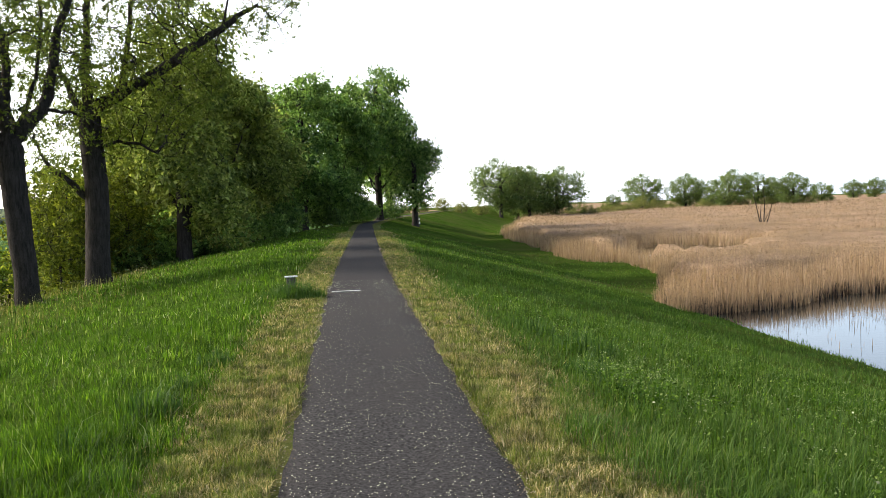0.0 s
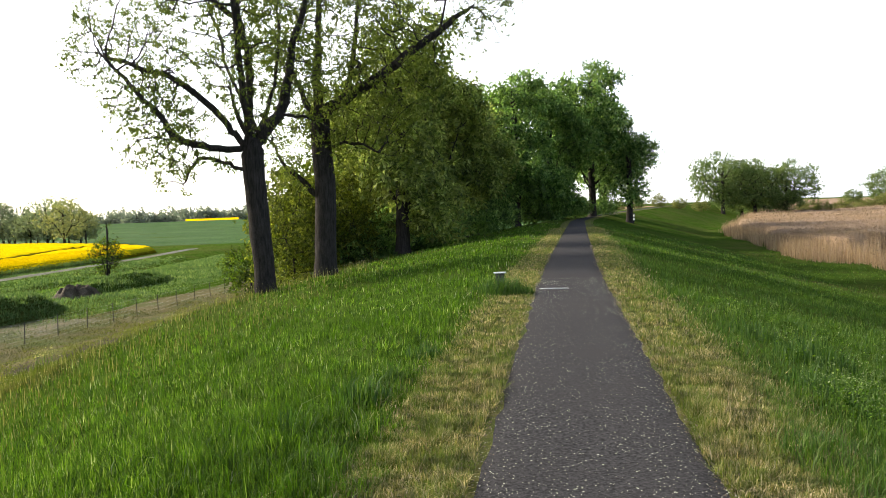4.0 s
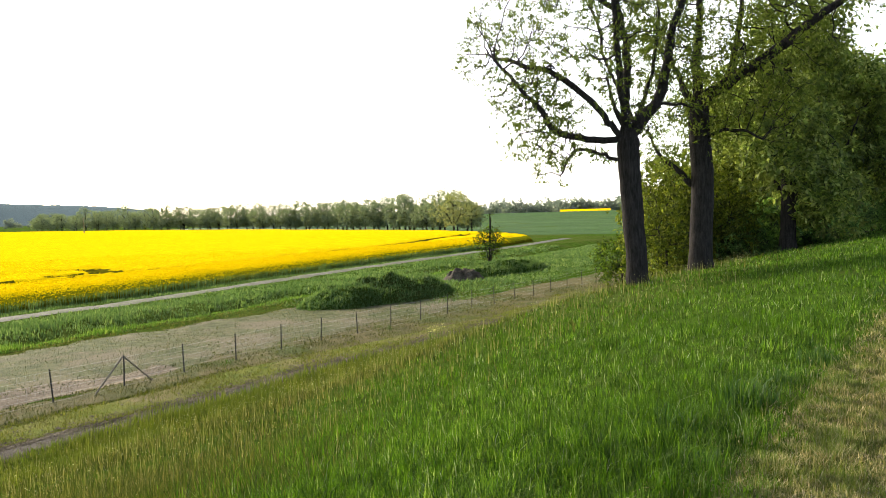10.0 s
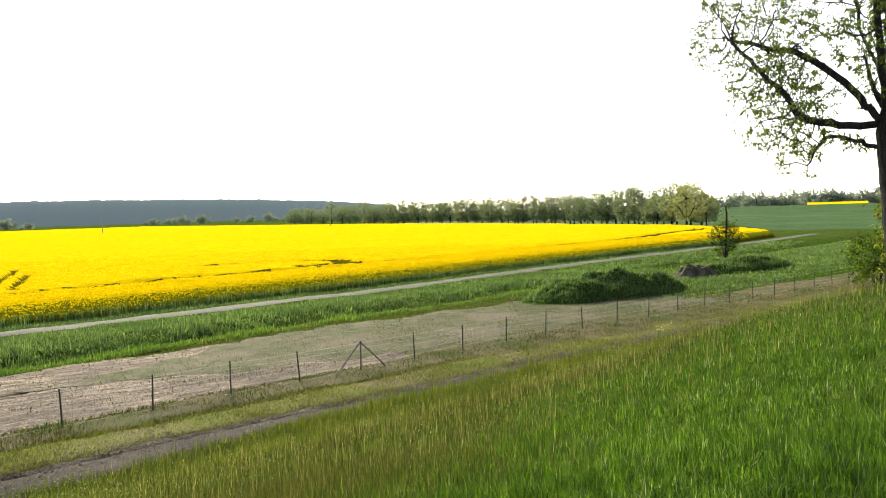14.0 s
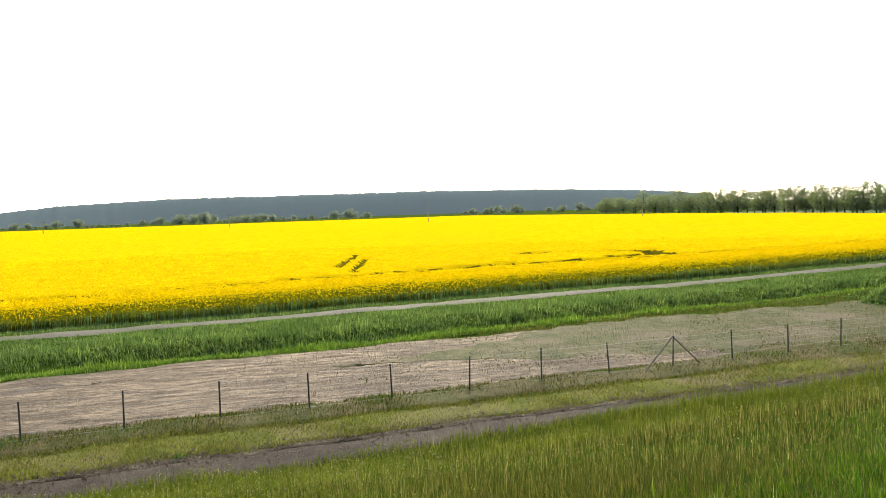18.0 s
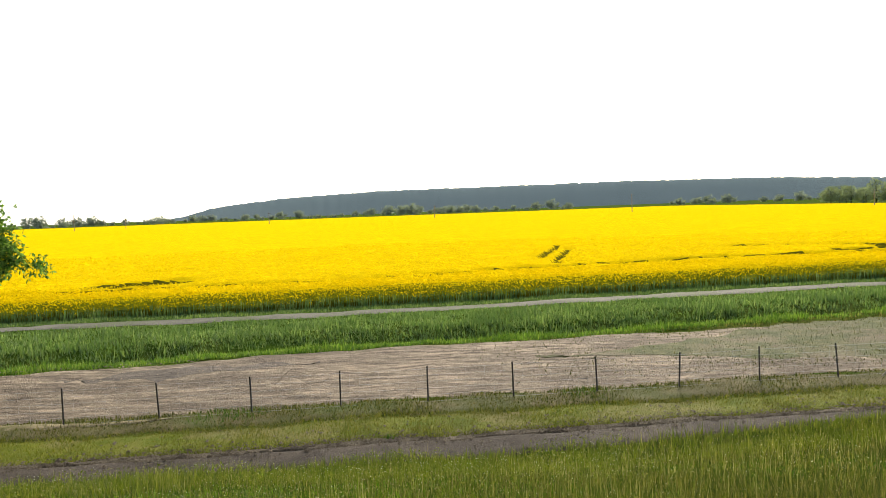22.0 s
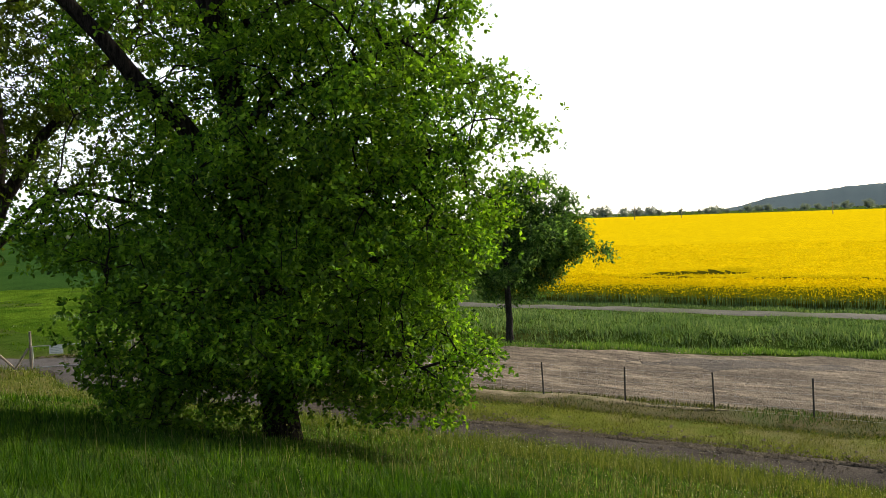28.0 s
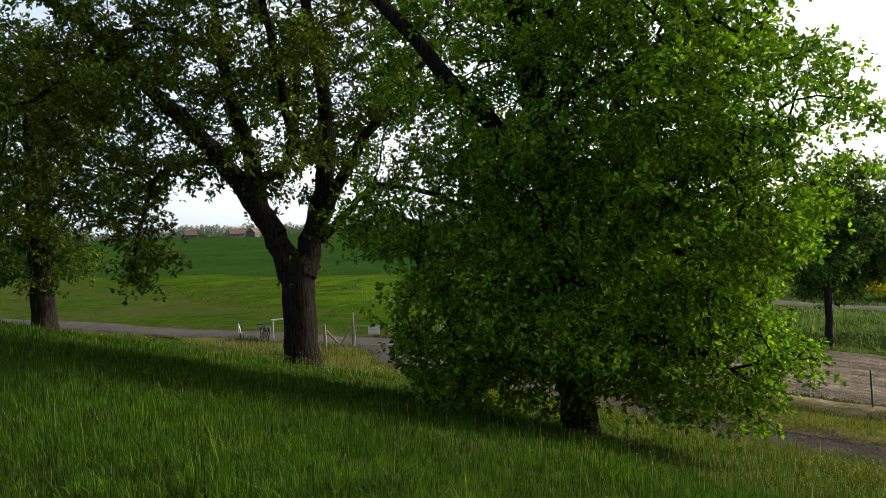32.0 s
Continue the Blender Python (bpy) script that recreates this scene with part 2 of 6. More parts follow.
# paler, greyer green than the meadow: veiling haze is put into this colour
M_DITCH = leafy("ditch_grass", [(0, (0.058, 0.105, 0.034)), (0.6, (0.125, 0.2, 0.068)), (1, (0.23, 0.29, 0.125))], 0.4, (0.06, 0.11, 0.04), 0.3)
M_LEAF_RIVER = leafy("meadow_oak_leaves", [(0, (0.0744, 0.117, 0.0425)), (0.6, (0.128, 0.181, 0.0638)), (1, (0.203, 0.245, 0.0956))], 0.4, gloss=0.0)
M_PASTGRASS = leafy("pasture_blades", [(0, (0.0298, 0.0723, 0.0034)), (0.6, (0.0638, 0.128, 0.00595)), (1, (0.111, 0.17, 0.0119))], 0.4, gloss=0.0)
M_BANK = leafy("bank_grass", [(0, (0.0482, 0.11, 0.0138)), (0.6, (0.131, 0.227, 0.0358)), (1, (0.276, 0.343, 0.0964))], 0.4, (0.0689, 0.138, 0.0248), 0.6)
M_HEAD = leafy("seed_tops", [(0, (0.15, 0.15, 0.06)), (0.6, (0.27, 0.25, 0.13)), (1, (0.5, 0.48, 0.33))], 0.3)
M_VERGE = leafy("verge_blades", [(0, (0.0567, 0.0804, 0.00756)), (0.6, (0.123, 0.142, 0.017)), (1, (0.246, 0.227, 0.0756))], 0.4, (0.0945, 0.0893, 0.0315), 0.5)
M_OLIVE = leafy("olive_grass", [(0, (0.0188, 0.0308, 0.00513)), (0.5, (0.0581, 0.0727, 0.0146)), (0.85, (0.111, 0.107, 0.0308)), (1, (0.205, 0.171, 0.077))], 0.4)
# young oak: haze is put into the leaf colour as extra blue
M_LEAF_YOUNG = leafy("hazed_oak_leaves", [(0, (0.024, 0.066, 0.0128)), (0.6, (0.09, 0.18, 0.0416)), (1, (0.204, 0.312, 0.088))], 0.5, clump=1.8)
M_FLOWER = leafy("rape_flowers", [(0, (0.44, 0.312, 0.0016)), (0.6, (0.656, 0.472, 0.0024)), (1, (0.704, 0.528, 0.0096))], 0.3, gloss=0.0)
M_UMBEL = leafy("white_umbels", [(0, (0.5, 0.53, 0.42)), (1, (0.72, 0.72, 0.68))], 0.3)
M_REED = leafy("reed_stalks", [(0, (0.198, 0.13, 0.0886)), (0.5, (0.319, 0.216, 0.148)), (1, (0.418, 0.302, 0.216))], 0.3)
M_DARKGRASS = leafy("dark_weeds", [(0, (0.025, 0.06, 0.012)), (0.7, (0.05, 0.105, 0.02)), (1, (0.09, 0.15, 0.03))], 0.4)
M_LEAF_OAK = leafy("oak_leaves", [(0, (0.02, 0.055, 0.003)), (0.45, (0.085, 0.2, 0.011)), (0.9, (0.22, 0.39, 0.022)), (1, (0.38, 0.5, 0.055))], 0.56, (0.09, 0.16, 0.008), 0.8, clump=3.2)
M_LEAF_OLD = leafy("old_oak_leaves", [(0, (0.0126, 0.0288, 0.0027)), (0.6, (0.054, 0.104, 0.0072)), (1, (0.126, 0.189, 0.018))], 0.5, (0.065, 0.08, 0.006), 0.5, clump=2.2)
M_LEAF_FRESH = leafy("fresh_leaves", [(0, (0.0581, 0.0852, 0.0139)), (0.6, (0.1, 0.136, 0.0232)), (1, (0.171, 0.194, 0.0542))], 0.58)
M_LEAF_MID = leafy("grove_leaves", [(0, (0.0632, 0.0927, 0.0281)), (0.6, (0.197, 0.268, 0.0773)), (1, (0.394, 0.436, 0.176))], 0.55, (0.12, 0.135, 0.034), 0.5, clump=1.3)
M_LEAF_BRIGHT = leafy("young_bush_leaves", [(0, (0.04, 0.055, 0.008)), (0.6, (0.11, 0.14, 0.016)), (1, (0.22, 0.24, 0.05))], 0.52, clump=1.6)
M_LEAF_DARK = leafy("shade_leaves", [(0, (0.0403, 0.0805, 0.0242)), (0.6, (0.122, 0.216, 0.069)), (1, (0.245, 0.345, 0.121))], 0.5, clump=1.1)
M_LEAF_PALE = leafy("pale_leaves", [(0, (0.18, 0.2, 0.1)), (1, (0.3, 0.31, 0.16))], 0.5, gloss=0.0)
M_LEAF_GROVE = leafy("dense_grove_leaves", [(0, (0.0503, 0.0976, 0.0333)), (0.6, (0.148, 0.267, 0.0813)), (1, (0.296, 0.414, 0.167))], 0.55, (0.085, 0.14, 0.038), 0.4, clump=1.1)
# tree row behind the rape: haze is mixed into these pale greens
M_LEAF_FAR = leafy("hazed_far_leaves", [(0, (0.145, 0.19, 0.13)), (0.6, (0.19, 0.23, 0.16)), (1, (0.24, 0.27, 0.19))], 0.4, gloss=0.0)
# distant woods: leaf colour paled and blued in place of haze
M_LEAF_HAZE = leafy("haze_tinted_leaves", [(0, (0.15, 0.18, 0.185)), (1, (0.22, 0.25, 0.25))], 0.45, gloss=0.0)
M_LEAF_WILLOW = leafy("willow_leaves", [(0, (0.119, 0.136, 0.0425)), (1, (0.204, 0.212, 0.0765))], 0.45)
M_STEEL = plain("dull_steel", (0.05, 0.045, 0.04), 0.8, 0.0)
M_GALV = plain("galvanised_steel", (0.5, 0.5, 0.5), 0.4, 0.7)
M_WOOD = mat("weathered_wood", (0.2, 0.165, 0.13), (0.3, 0.26, 0.21), 4, 30, bump=0.6, depth=0.01, stretch=(0, (3, 3, 0.6)))
M_WHITE = plain("white_paint", (0.78, 0.78, 0.76), 0.5, 0, 0.06)
M_BLACK = plain("black_rubber", (0.02, 0.02, 0.02), 0.6)
M_WATER, wt, wp, _ = nodes_of("pond_water")
wp.inputs["Base Color"].default_value, wp.inputs["Roughness"].default_value = (0.012, 0.016, 0.016, 1), 0.03
wp.inputs["Specular IOR Level"].default_value = 0.3
wb = wt.nodes.new("ShaderNodeBump")
wb.inputs["Strength"].default_value, wb.inputs["Distance"].default_value = 0.12, 0.02
wt.links.new(noise_node(wt, wt.nodes.new("ShaderNodeTexCoord").outputs["Object"], 3.0, 3.0), wb.inputs["Height"])
wt.links.new(wb.outputs[0], wp.inputs["Normal"])

# ---- ground plan: u metres along the dike, w metres to its field side ----
AXIS = 6.5
PATH_W = -0.25   # the path lies a little off the dike's middle
AU = np.array((-math.sin(radians(AXIS)), math.cos(radians(AXIS))))
AW = np.array((-math.cos(radians(AXIS)), -math.sin(radians(AXIS))))
LOW, WATER = -4.6, -3.3
rng = np.random.default_rng(7)


def uw(x, y):
    return x * AU[0] + y * AU[1], x * AW[0] + y * AW[1]


def xy(u, w):
    return u * AU[0] + w * AW[0], u * AU[1] + w * AW[1]


def polar(az, d):
    """x, y at d metres, az degrees left of +y."""
    return -math.sin(radians(az)) * d, math.cos(radians(az)) * d


def hash2(i, j, seed):
    h = (i.astype(np.int64) * 374761393 + j.astype(np.int64) * 668265263 + seed * 974711) & 0xFFFFFFFF
    h = ((h ^ (h >> 13)) * 1274126177) & 0xFFFFFFFF
    return ((h ^ (h >> 16)) & 0xFFFF) / 65535.0


def vnoise(x, y, scale, seed=0):
    """Smooth noise from -1 to 1 with features of about that many metres."""
    x, y = np.asarray(x, float) / scale, np.asarray(y, float) / scale
    i, j = np.floor(x), np.floor(y)
    fx, fy = x - i, y - j
    fx, fy = fx * fx * (3 - 2 * fx), fy * fy * (3 - 2 * fy)
    a, b, c, d = hash2(i, j, seed), hash2(i + 1, j, seed), hash2(i, j + 1, seed), hash2(i + 1, j + 1, seed)
    return 2 * ((a * (1 - fx) + b * fx) * (1 - fy) + (c * (1 - fx) + d * fx) * fy) - 1


def smooth(a, b, v):
    s = np.clip((np.asarray(v, float) - a) / (b - a), 0, 1)
    return s * s * (3 - 2 * s)


def crest(u):
    """w of the dike's middle line: it bends away from the field at both ends."""
    s, b = np.maximum(np.asarray(u, float) - 78, 0), np.maximum(-18 - np.asarray(u, float), 0)
    q = np.asarray(u, float) - 20
    ahead = np.where(s < 56, 0.0023 * s * s, 7.21 + (s - 56) * 0.26) + 0.0122 * (np.sqrt(q * q + 36) + np.minimum(q, 80) - np.maximum(q - 80, 0))
    back = 0.3 * (np.sqrt(b * b + 9) - 3)
    return -ahead - back


def bank_line(u):
    """w of the tussocky bank between the yard and the ditch."""
    return np.interp(u, [-60, -30, -19, -6, 6, 19, 30, 45, 90, 150], [30, 32.6, 35.2, 38.2, 38.6, 40.6, 42.2, 43.5, 50, 60])


def height(u, w):
    """The ground's z."""
    u, w = np.asarray(u, float), np.asarray(w, float)
    m = w - crest(u)
    far = smooth(4, 30, u)
    left_a = np.interp(m, [2.4, 19.0, 20.2], [0, LOW + 0.15, LOW])
    left_b = np.interp(m, [3.0, 12.5, 18.5, 20.2], [0, -1.45, LOW + 0.4, LOW])
    left = left_a * (1 - far) + left_b * far
    right = np.interp(-m, [1.6, 14.6, 17.0], [0, WATER + 0.05, -3.9])
    shore = np.interp(-m, [1.6, 14.6, 21.5, 25.0], [0, WATER + 0.12, WATER + 0.06, -3.9])
    bay = smooth(35, 42, u)
    right = right * (1 - bay) + shore * bay
    z = np.where(m > 0, left, right)
    ditch = np.exp(-((w - bank_line(u) - 2.4) / 1.6) ** 2) * smooth(-60, -30, u)
    z = z - 0.8 * ditch
    rough = smooth(1.3, 3.0, np.abs(m)) * (1 - smooth(60, 200, np.hypot(u, w)) * 0.5)
    z = z + 0.7 * smooth(90, 210, u) * (1 - smooth(4, 16, np.abs(m)))
    return z + rough * (0.05 * vnoise(u, w, 1.7, 3) + 0.07 * vnoise(u, w, 6.0, 4))


def height_xy(x, y):
    return height(*uw(np.asarray(x, float), np.asarray(y, float)))


# ---- mesh helpers ----


def raw_mesh(name, verts, faces, idx=None, mats=(), flat=True):
    """A mesh from arrays; faces: a list of (n, k) index arrays."""
    me = bpy.data.meshes.new(name)
    verts = np.ascontiguousarray(verts, np.float32)
    me.vertices.add(len(verts))
    me.vertices.foreach_set("co", verts.ravel())
    loops = np.concatenate([f.ravel() for f in faces]).astype(np.int32)
    sizes = np.concatenate([np.full(len(f), f.shape[1]) for f in faces])
    starts = np.concatenate(([0], np.cumsum(sizes)[:-1])).astype(np.int32)
    me.loops.add(len(loops))
    me.loops.foreach_set("vertex_index", loops)
    me.polygons.add(len(sizes))
    me.polygons.foreach_set("loop_start", starts)
    if not flat:
        me.polygons.foreach_set("use_smooth", np.ones(len(sizes), bool))
    if idx is not None:
        me.polygons.foreach_set("material_index", idx.astype(np.int32))
    for m in mats:
        me.materials.append(m)
    me.update(calc_edges=True)
    return me


def raw(name, verts, faces, material, parent=None, idx=None, flat=True):
    mats = material if isinstance(material, (list, tuple)) else [material]
    ob = new(name, raw_mesh(name, verts, faces, idx, mats, flat))
    ob.parent = parent
    return ob


def part(name, bm, material, parent=None, label="", flat=True):
    me = bpy.data.meshes.new(name)
    bm.to_mesh(me)
    bm.free()
    if not flat:
        me.polygons.foreach_set("use_smooth", np.ones(len(me.polygons), bool))
    me.materials.append(material)
    ob = new(name, me)
    ob.parent = parent
    return tagged(ob, label) if label else ob


def box(bm, a, b, bevel=0.0):
    """A box between two corners, with bevelled edges."""
    a, b = Vector(a), Vector(b)
    r = bmesh.ops.create_cube(bm, size=1, matrix=Matrix.Translation((a + b) / 2) @ Matrix.Diagonal((*(b - a), 1)))
    if bevel:
        es = {e for v in r["verts"] for e in v.link_edges}
        bmesh.ops.bevel(bm, geom=list(es), offset=bevel, segments=2, affect="EDGES", profile=0.5)


def rod(bm, a, b, r1, r2=None, n=8):
    """A round bar from a to b."""
    a, b = Vector(a), Vector(b)
    m = Matrix.Translation((a + b) / 2) @ (b - a).to_track_quat("Z", "Y").to_matrix().to_4x4()
    bmesh.ops.create_cone(bm, cap_ends=True, segments=n, radius1=r1, radius2=r1 if r2 is None else r2, depth=(b - a).length, matrix=m)


def grid(us, ws, zfun, keep=None):
    """A quad grid over u and w."""
    uu, ww = np.meshgrid(us, ws, indexing="ij")
    x, y = xy(uu, ww)
    v = np.stack([x, y, zfun(uu, ww)], -1).reshape(-1, 3)
    n, k = len(us), len(ws)
    i = (np.arange(n - 1)[:, None] * k + np.arange(k - 1)[None]).ravel()
    f = np.stack([i, i + k, i + k + 1, i + 1], -1)[:, ::-1]
    return v, f


def strip(name, us, left, right, lift, material, cross=7, wob=0.15, seed=1, soft=0.7, thick=0.0):
    """A band laid on the ground between w = left(u) and right(u), with a ragged edge and a small drop at its sides."""
    us = np.asarray(us, float)
    a = left(us) + wob * (vnoise(us, us * 0, soft, seed) + 0.5 * vnoise(us, us * 0, soft * 0.3, seed + 5))
    b = right(us) + wob * (vnoise(us, us * 0, soft, seed + 1) + 0.5 * vnoise(us, us * 0, soft * 0.3, seed + 6))
    s = np.linspace(0, 1, cross)[None]
    ww = a[:, None] * (1 - s) + b[:, None] * s
    uu = np.repeat(us[:, None], cross, 1)
    x, y = xy(uu, ww)
    z = height(uu, ww) + lift
    z[:, 0] -= lift + thick
    z[:, -1] -= lift + thick
    v = np.stack([x, y, z], -1).reshape(-1, 3)
    i = (np.arange(len(us) - 1)[:, None] * cross + np.arange(cross - 1)[None]).ravel()
    f = np.stack([i, i + cross, i + cross + 1, i + 1], -1)
    if np.mean(a) < np.mean(b):
        f = f[:, ::-1]
    return raw(name, v, [f], material, flat=False)


def blades(base, h, wid, lean, az, curve=0.35, simple=False):
    """Grass blades: bent tapering strips. All arguments are arrays."""
    n = len(base)
    side = np.stack([np.cos(az), np.sin(az), 0 * az], -1) * (wid / 2)[:, None]
    out = np.stack([-np.sin(az), np.cos(az), 0 * az], -1)
    tip = base + out * (lean * h)[:, None] + np.array((0, 0, 1)) * (h * (1 - 0.3 * np.minimum(np.abs(lean), 1.2)))[:, None]
    if simple:
        v = np.stack([base - side, base + side, tip], 1).reshape(-1, 3)
        return v, [np.arange(3 * n).reshape(-1, 3)]
    mid = base + out * (lean * h * curve)[:, None] + np.array((0, 0, 1)) * (h * 0.58)[:, None]
    v = np.stack([base - side, base + side, mid + side * 0.75, mid - side * 0.75, tip], 1).reshape(-1, 3)
    i = np.arange(n) * 5
    return v, [np.stack([i, i + 1, i + 2, i + 3], -1), np.stack([i + 3, i + 2, i + 4], -1)]


def cards(pos, size, seed, flatness=0.0):
    """Leaves: small pointed quads turned every way."""
    g = np.random.default_rng(seed)
    n = len(pos)
    a = g.normal(size=(n, 3))
    a /= np.linalg.norm(a, axis=1, keepdims=True) + 1e-9
    b = g.normal(size=(n, 3))
    b[:, 2] *= 1 - flatness
    a[:, 2] *= 1 - flatness
    b -= a * (a * b).sum(1, keepdims=True)
    b /= np.linalg.norm(b, axis=1, keepdims=True) + 1e-9
    s = (size * g.uniform(0.6, 1.3, n))[:, None]
    v = np.stack([pos - a * s * 0.5, pos + b * s * 0.33 - a * s * 0.05, pos + a * s * 0.5, pos - b * s * 0.33 - a * s * 0.05], 1).reshape(-1, 3)
    return v, [np.arange(4 * n).reshape(-1, 4)]


# ---- ground, roads, water ----
def steps(*runs):
    return np.unique(np.concatenate([np.arange(a, b, s) for a, b, s in runs]))


g_u = steps((-3200, -400, 200), (-400, -100, 20), (-100, 160, 1.2), (160, 400, 8), (400, 3201, 200))
g_w = steps((-3200, -400, 200), (-400, -60, 20), (-60, -24, 3), (-24, 24, 0.6), (24, 70, 2), (70, 400, 20), (400, 3201, 200))
v, f = grid(g_u, g_w, height)
ground = tagged(raw("ground", v, [f], M_GROUND, flat=False), "green grassy dike and flat river meadow", "ground", kind="structure")

us = np.arange(-30, 330, 0.25)
path = tagged(strip("path", us, lambda u: crest(u) + PATH_W + 0.87, lambda u: crest(u) + PATH_W - 0.87, 0.03, M_ASPHALT, 9, 0.04, 11, 0.5, 0.02),
              "narrow grey asphalt cycle path with crumbling edges", "path", kind="structure")
u_back = np.arange(-88, 130, 0.6)


def road_mid(u):
    return np.interp(u, [-88, -69, -57, -49, -45, -39, -36.5, -31, -25, -15, -8, 2, 10, 20, 33, 130], [-0.5, 8.6, 13.7, 16.7, 19.1, 21.6, 22.2, 20.7, 20.3, 19.95, 20.85, 21.35, 22.2, 22.4, 22.65, 22.6])


def road_half(u):
    return np.interp(u, [-60, -46, -38, -30, -18, 25], [1.8, 1.7, 1.7, 1.75, 1.05, 0.55])


def fence_line(u):
    return np.interp(u, [-34, -16, -10, -4.5, 1.5, 7, 18, 30, 70], [22.4, 25.1, 25.8, 26.3, 26.4, 26.65, 27.0, 27.5, 27.6])


toe_road = tagged(strip("toe_road", u_back, lambda u: road_mid(u) + road_half(u), lambda u: road_mid(u) - road_half(u), 0.06, M_TOEROAD, 7, 0.14, 21, 1.2),
                  "grey-brown gravelled service road along the dike foot", "road", kind="structure")
tagged(strip("access_road", np.arange(-88, -19, 0.4), lambda u: road_mid(u) + road_half(u) * (1 - smooth(-24, -19, u)), lambda u: road_mid(u) - road_half(u) * (1 - smooth(-24, -19, u)), 0.075, M_ACCESS, 7, 0.1, 23, 1.2), "grey access road leading to the gate", "road", kind="structure")
tagged(strip("roadside_verge", np.arange(-50, -24, 0.4), lambda u: road_mid(u) - road_half(u) + 0.05, lambda u: road_mid(u) - road_half(u) - 2.4 * smooth(-50, -44, u) * (1 - smooth(-32, -24, u)), 0.07, M_TOEGRASS, 5, 0.25, 27, 1.0), "short yellow-green grass beside the access road", "verge", kind="structure")
u_v = np.arange(-32, 90, 0.4)
tagged(strip("dry_verge", u_v, lambda u: fence_line(u) - 1.5, lambda u: road_mid(u) + road_half(u) + 0.1, 0.06, M_TOEGRASS, 6, 0.12, 31, 0.9), "yellow-green mown grass verge beside the service road", "verge", kind="structure")
tagged(strip("fence_verge", u_v, lambda u: fence_line(u) + 0.6 + 3.2 * smooth(15, 40, u), lambda u: fence_line(u) - 1.4 - 2.2 * smooth(15, 40, u), 0.066, M_BROWN, 8, 0.2, 33, 0.9), "dry brown grass strip under the wire fence", "verge", kind="structure")
u_g = np.arange(-31, 22, 0.5)
tagged(strip("gravel_yard", u_g, lambda u: np.interp(u, [-31, -25, -19.5, -5, 10, 22], [26.0, 31.5, 34.4, 37.0, 38.0, 38.6]), lambda u: fence_line(u) + 0.5, 0.075, M_GRAVEL, 18, 0.35, 41, 2.0),
       "bare pale gravel yard with darker worn patches", "gravel", kind="structure")


tagged(strip("damp_patch", np.arange(-13.2, -2.8, 0.25), lambda u: 33.5 + 0.14 * (u + 8) + 1.5 - 0.054 * (u + 8) ** 2, lambda u: 33.5 + 0.14 * (u + 8) - 1.4 + 0.05 * (u + 8) ** 2, 0.081, M_DAMP, 7, 0.7, 43, 0.9), "dark damp patch in the gravel yard", "gravel", kind="structure")


tagged(strip("worn_grass", np.arange(6, 48, 0.4), lambda u: 33.2 + 6.2 * smooth(6, 22, u) - 1.5 * smooth(36, 48, u), lambda u: 32.8 - 4.6 * smooth(6, 22, u), 0.092, M_WORN, 14, 0.6, 47, 1.5), "worn grey-green grass thinning out over gravel", "grass", kind="structure")
tagged(strip("straw_patch", np.arange(-26, -6.5, 0.3), lambda u: fence_line(u) - 0.1 + 0.5 * smooth(-26, -20, u) * (1 - smooth(-13, -6.5, u)), lambda u: fence_line(u) - 0.2 - 0.5 * smooth(-26, -20, u) * (1 - smooth(-13, -6.5, u)), 0.1, M_STRAW, 5, 0.2, 49, 0.7), "pale dead straw strip beside the fence", "verge", kind="structure")
tagged(strip("dirt_edge", u_v, lambda u: road_mid(u) + road_half(u) + 0.25, lambda u: road_mid(u) + road_half(u) - 0.25, 0.066, M_SOIL, 6, 0.15, 35, 0.5), "crumbly dark dirt edge of the service road", "road edge", kind="structure")


def field_edge(u):
    return np.interp(u, [-140, -30, -8, 8, 24, 42, 74, 125, 160], [50, 53.4, 53.8, 54.8, 56.4, 58.8, 64.2, 71.2, 78])


u_t = np.arange(-48, 156, 1.0)
tagged(strip("concrete_track", u_t, lambda u: field_edge(u) - 2.0, lambda u: field_edge(u) - 4.4, 0.06, M_CONCRETE, 6, 0.1, 51, 1.5), "pale concrete farm track beside the rape field", "road", kind="structure")

# verges of the cycle path
for side, a, b, sd in ((1, PATH_W + 0.55, PATH_W + 1.35, 61), (-1, PATH_W - 0.55, PATH_W - 1.55, 65)):
    tagged(strip("path_verge", us, lambda u: crest(u) + max(a, b), lambda u: crest(u) + min(a, b), 0.015, M_DRY, 6, 0.1, sd, 0.6),
           "straw-coloured mown grass edge of the cycle path", "verge", kind="structure")

# pond and reed bed ground
wu = np.arange(-20.0, 901.0, 10.0)
wv = np.array([(*xy(u, w), WATER) for u in wu for w in (-900.0, float(crest(u)) - 13.4)])
wi = np.arange(len(wu) - 1) * 2
tagged(raw("water", wv, [np.stack([wi, wi + 2, wi + 3, wi + 1], -1)], M_WATER), "still dark pond water reflecting the sky", "water", kind="structure")

# green fields on the plain
def field(name, us_, ws_, lift, material, label, swell=0.12):
    """A sheet of crop or grass that sinks into the ground along its near edges."""
    def top_of(u, w):
        rim = smooth(0, 9, np.minimum(np.minimum(max(us_) - u, w - min(ws_)), u - min(us_)))
        return height(u, w) - 0.06 + rim * (lift + 0.06 + swell * (vnoise(u, w, 9, 71) + 0.6 * vnoise(u, w, 3.5, 72)))
    v_, f_ = grid(us_, ws_, top_of)
    return tagged(raw(name, v_, [f_], material, flat=False), label, "field", kind="structure")


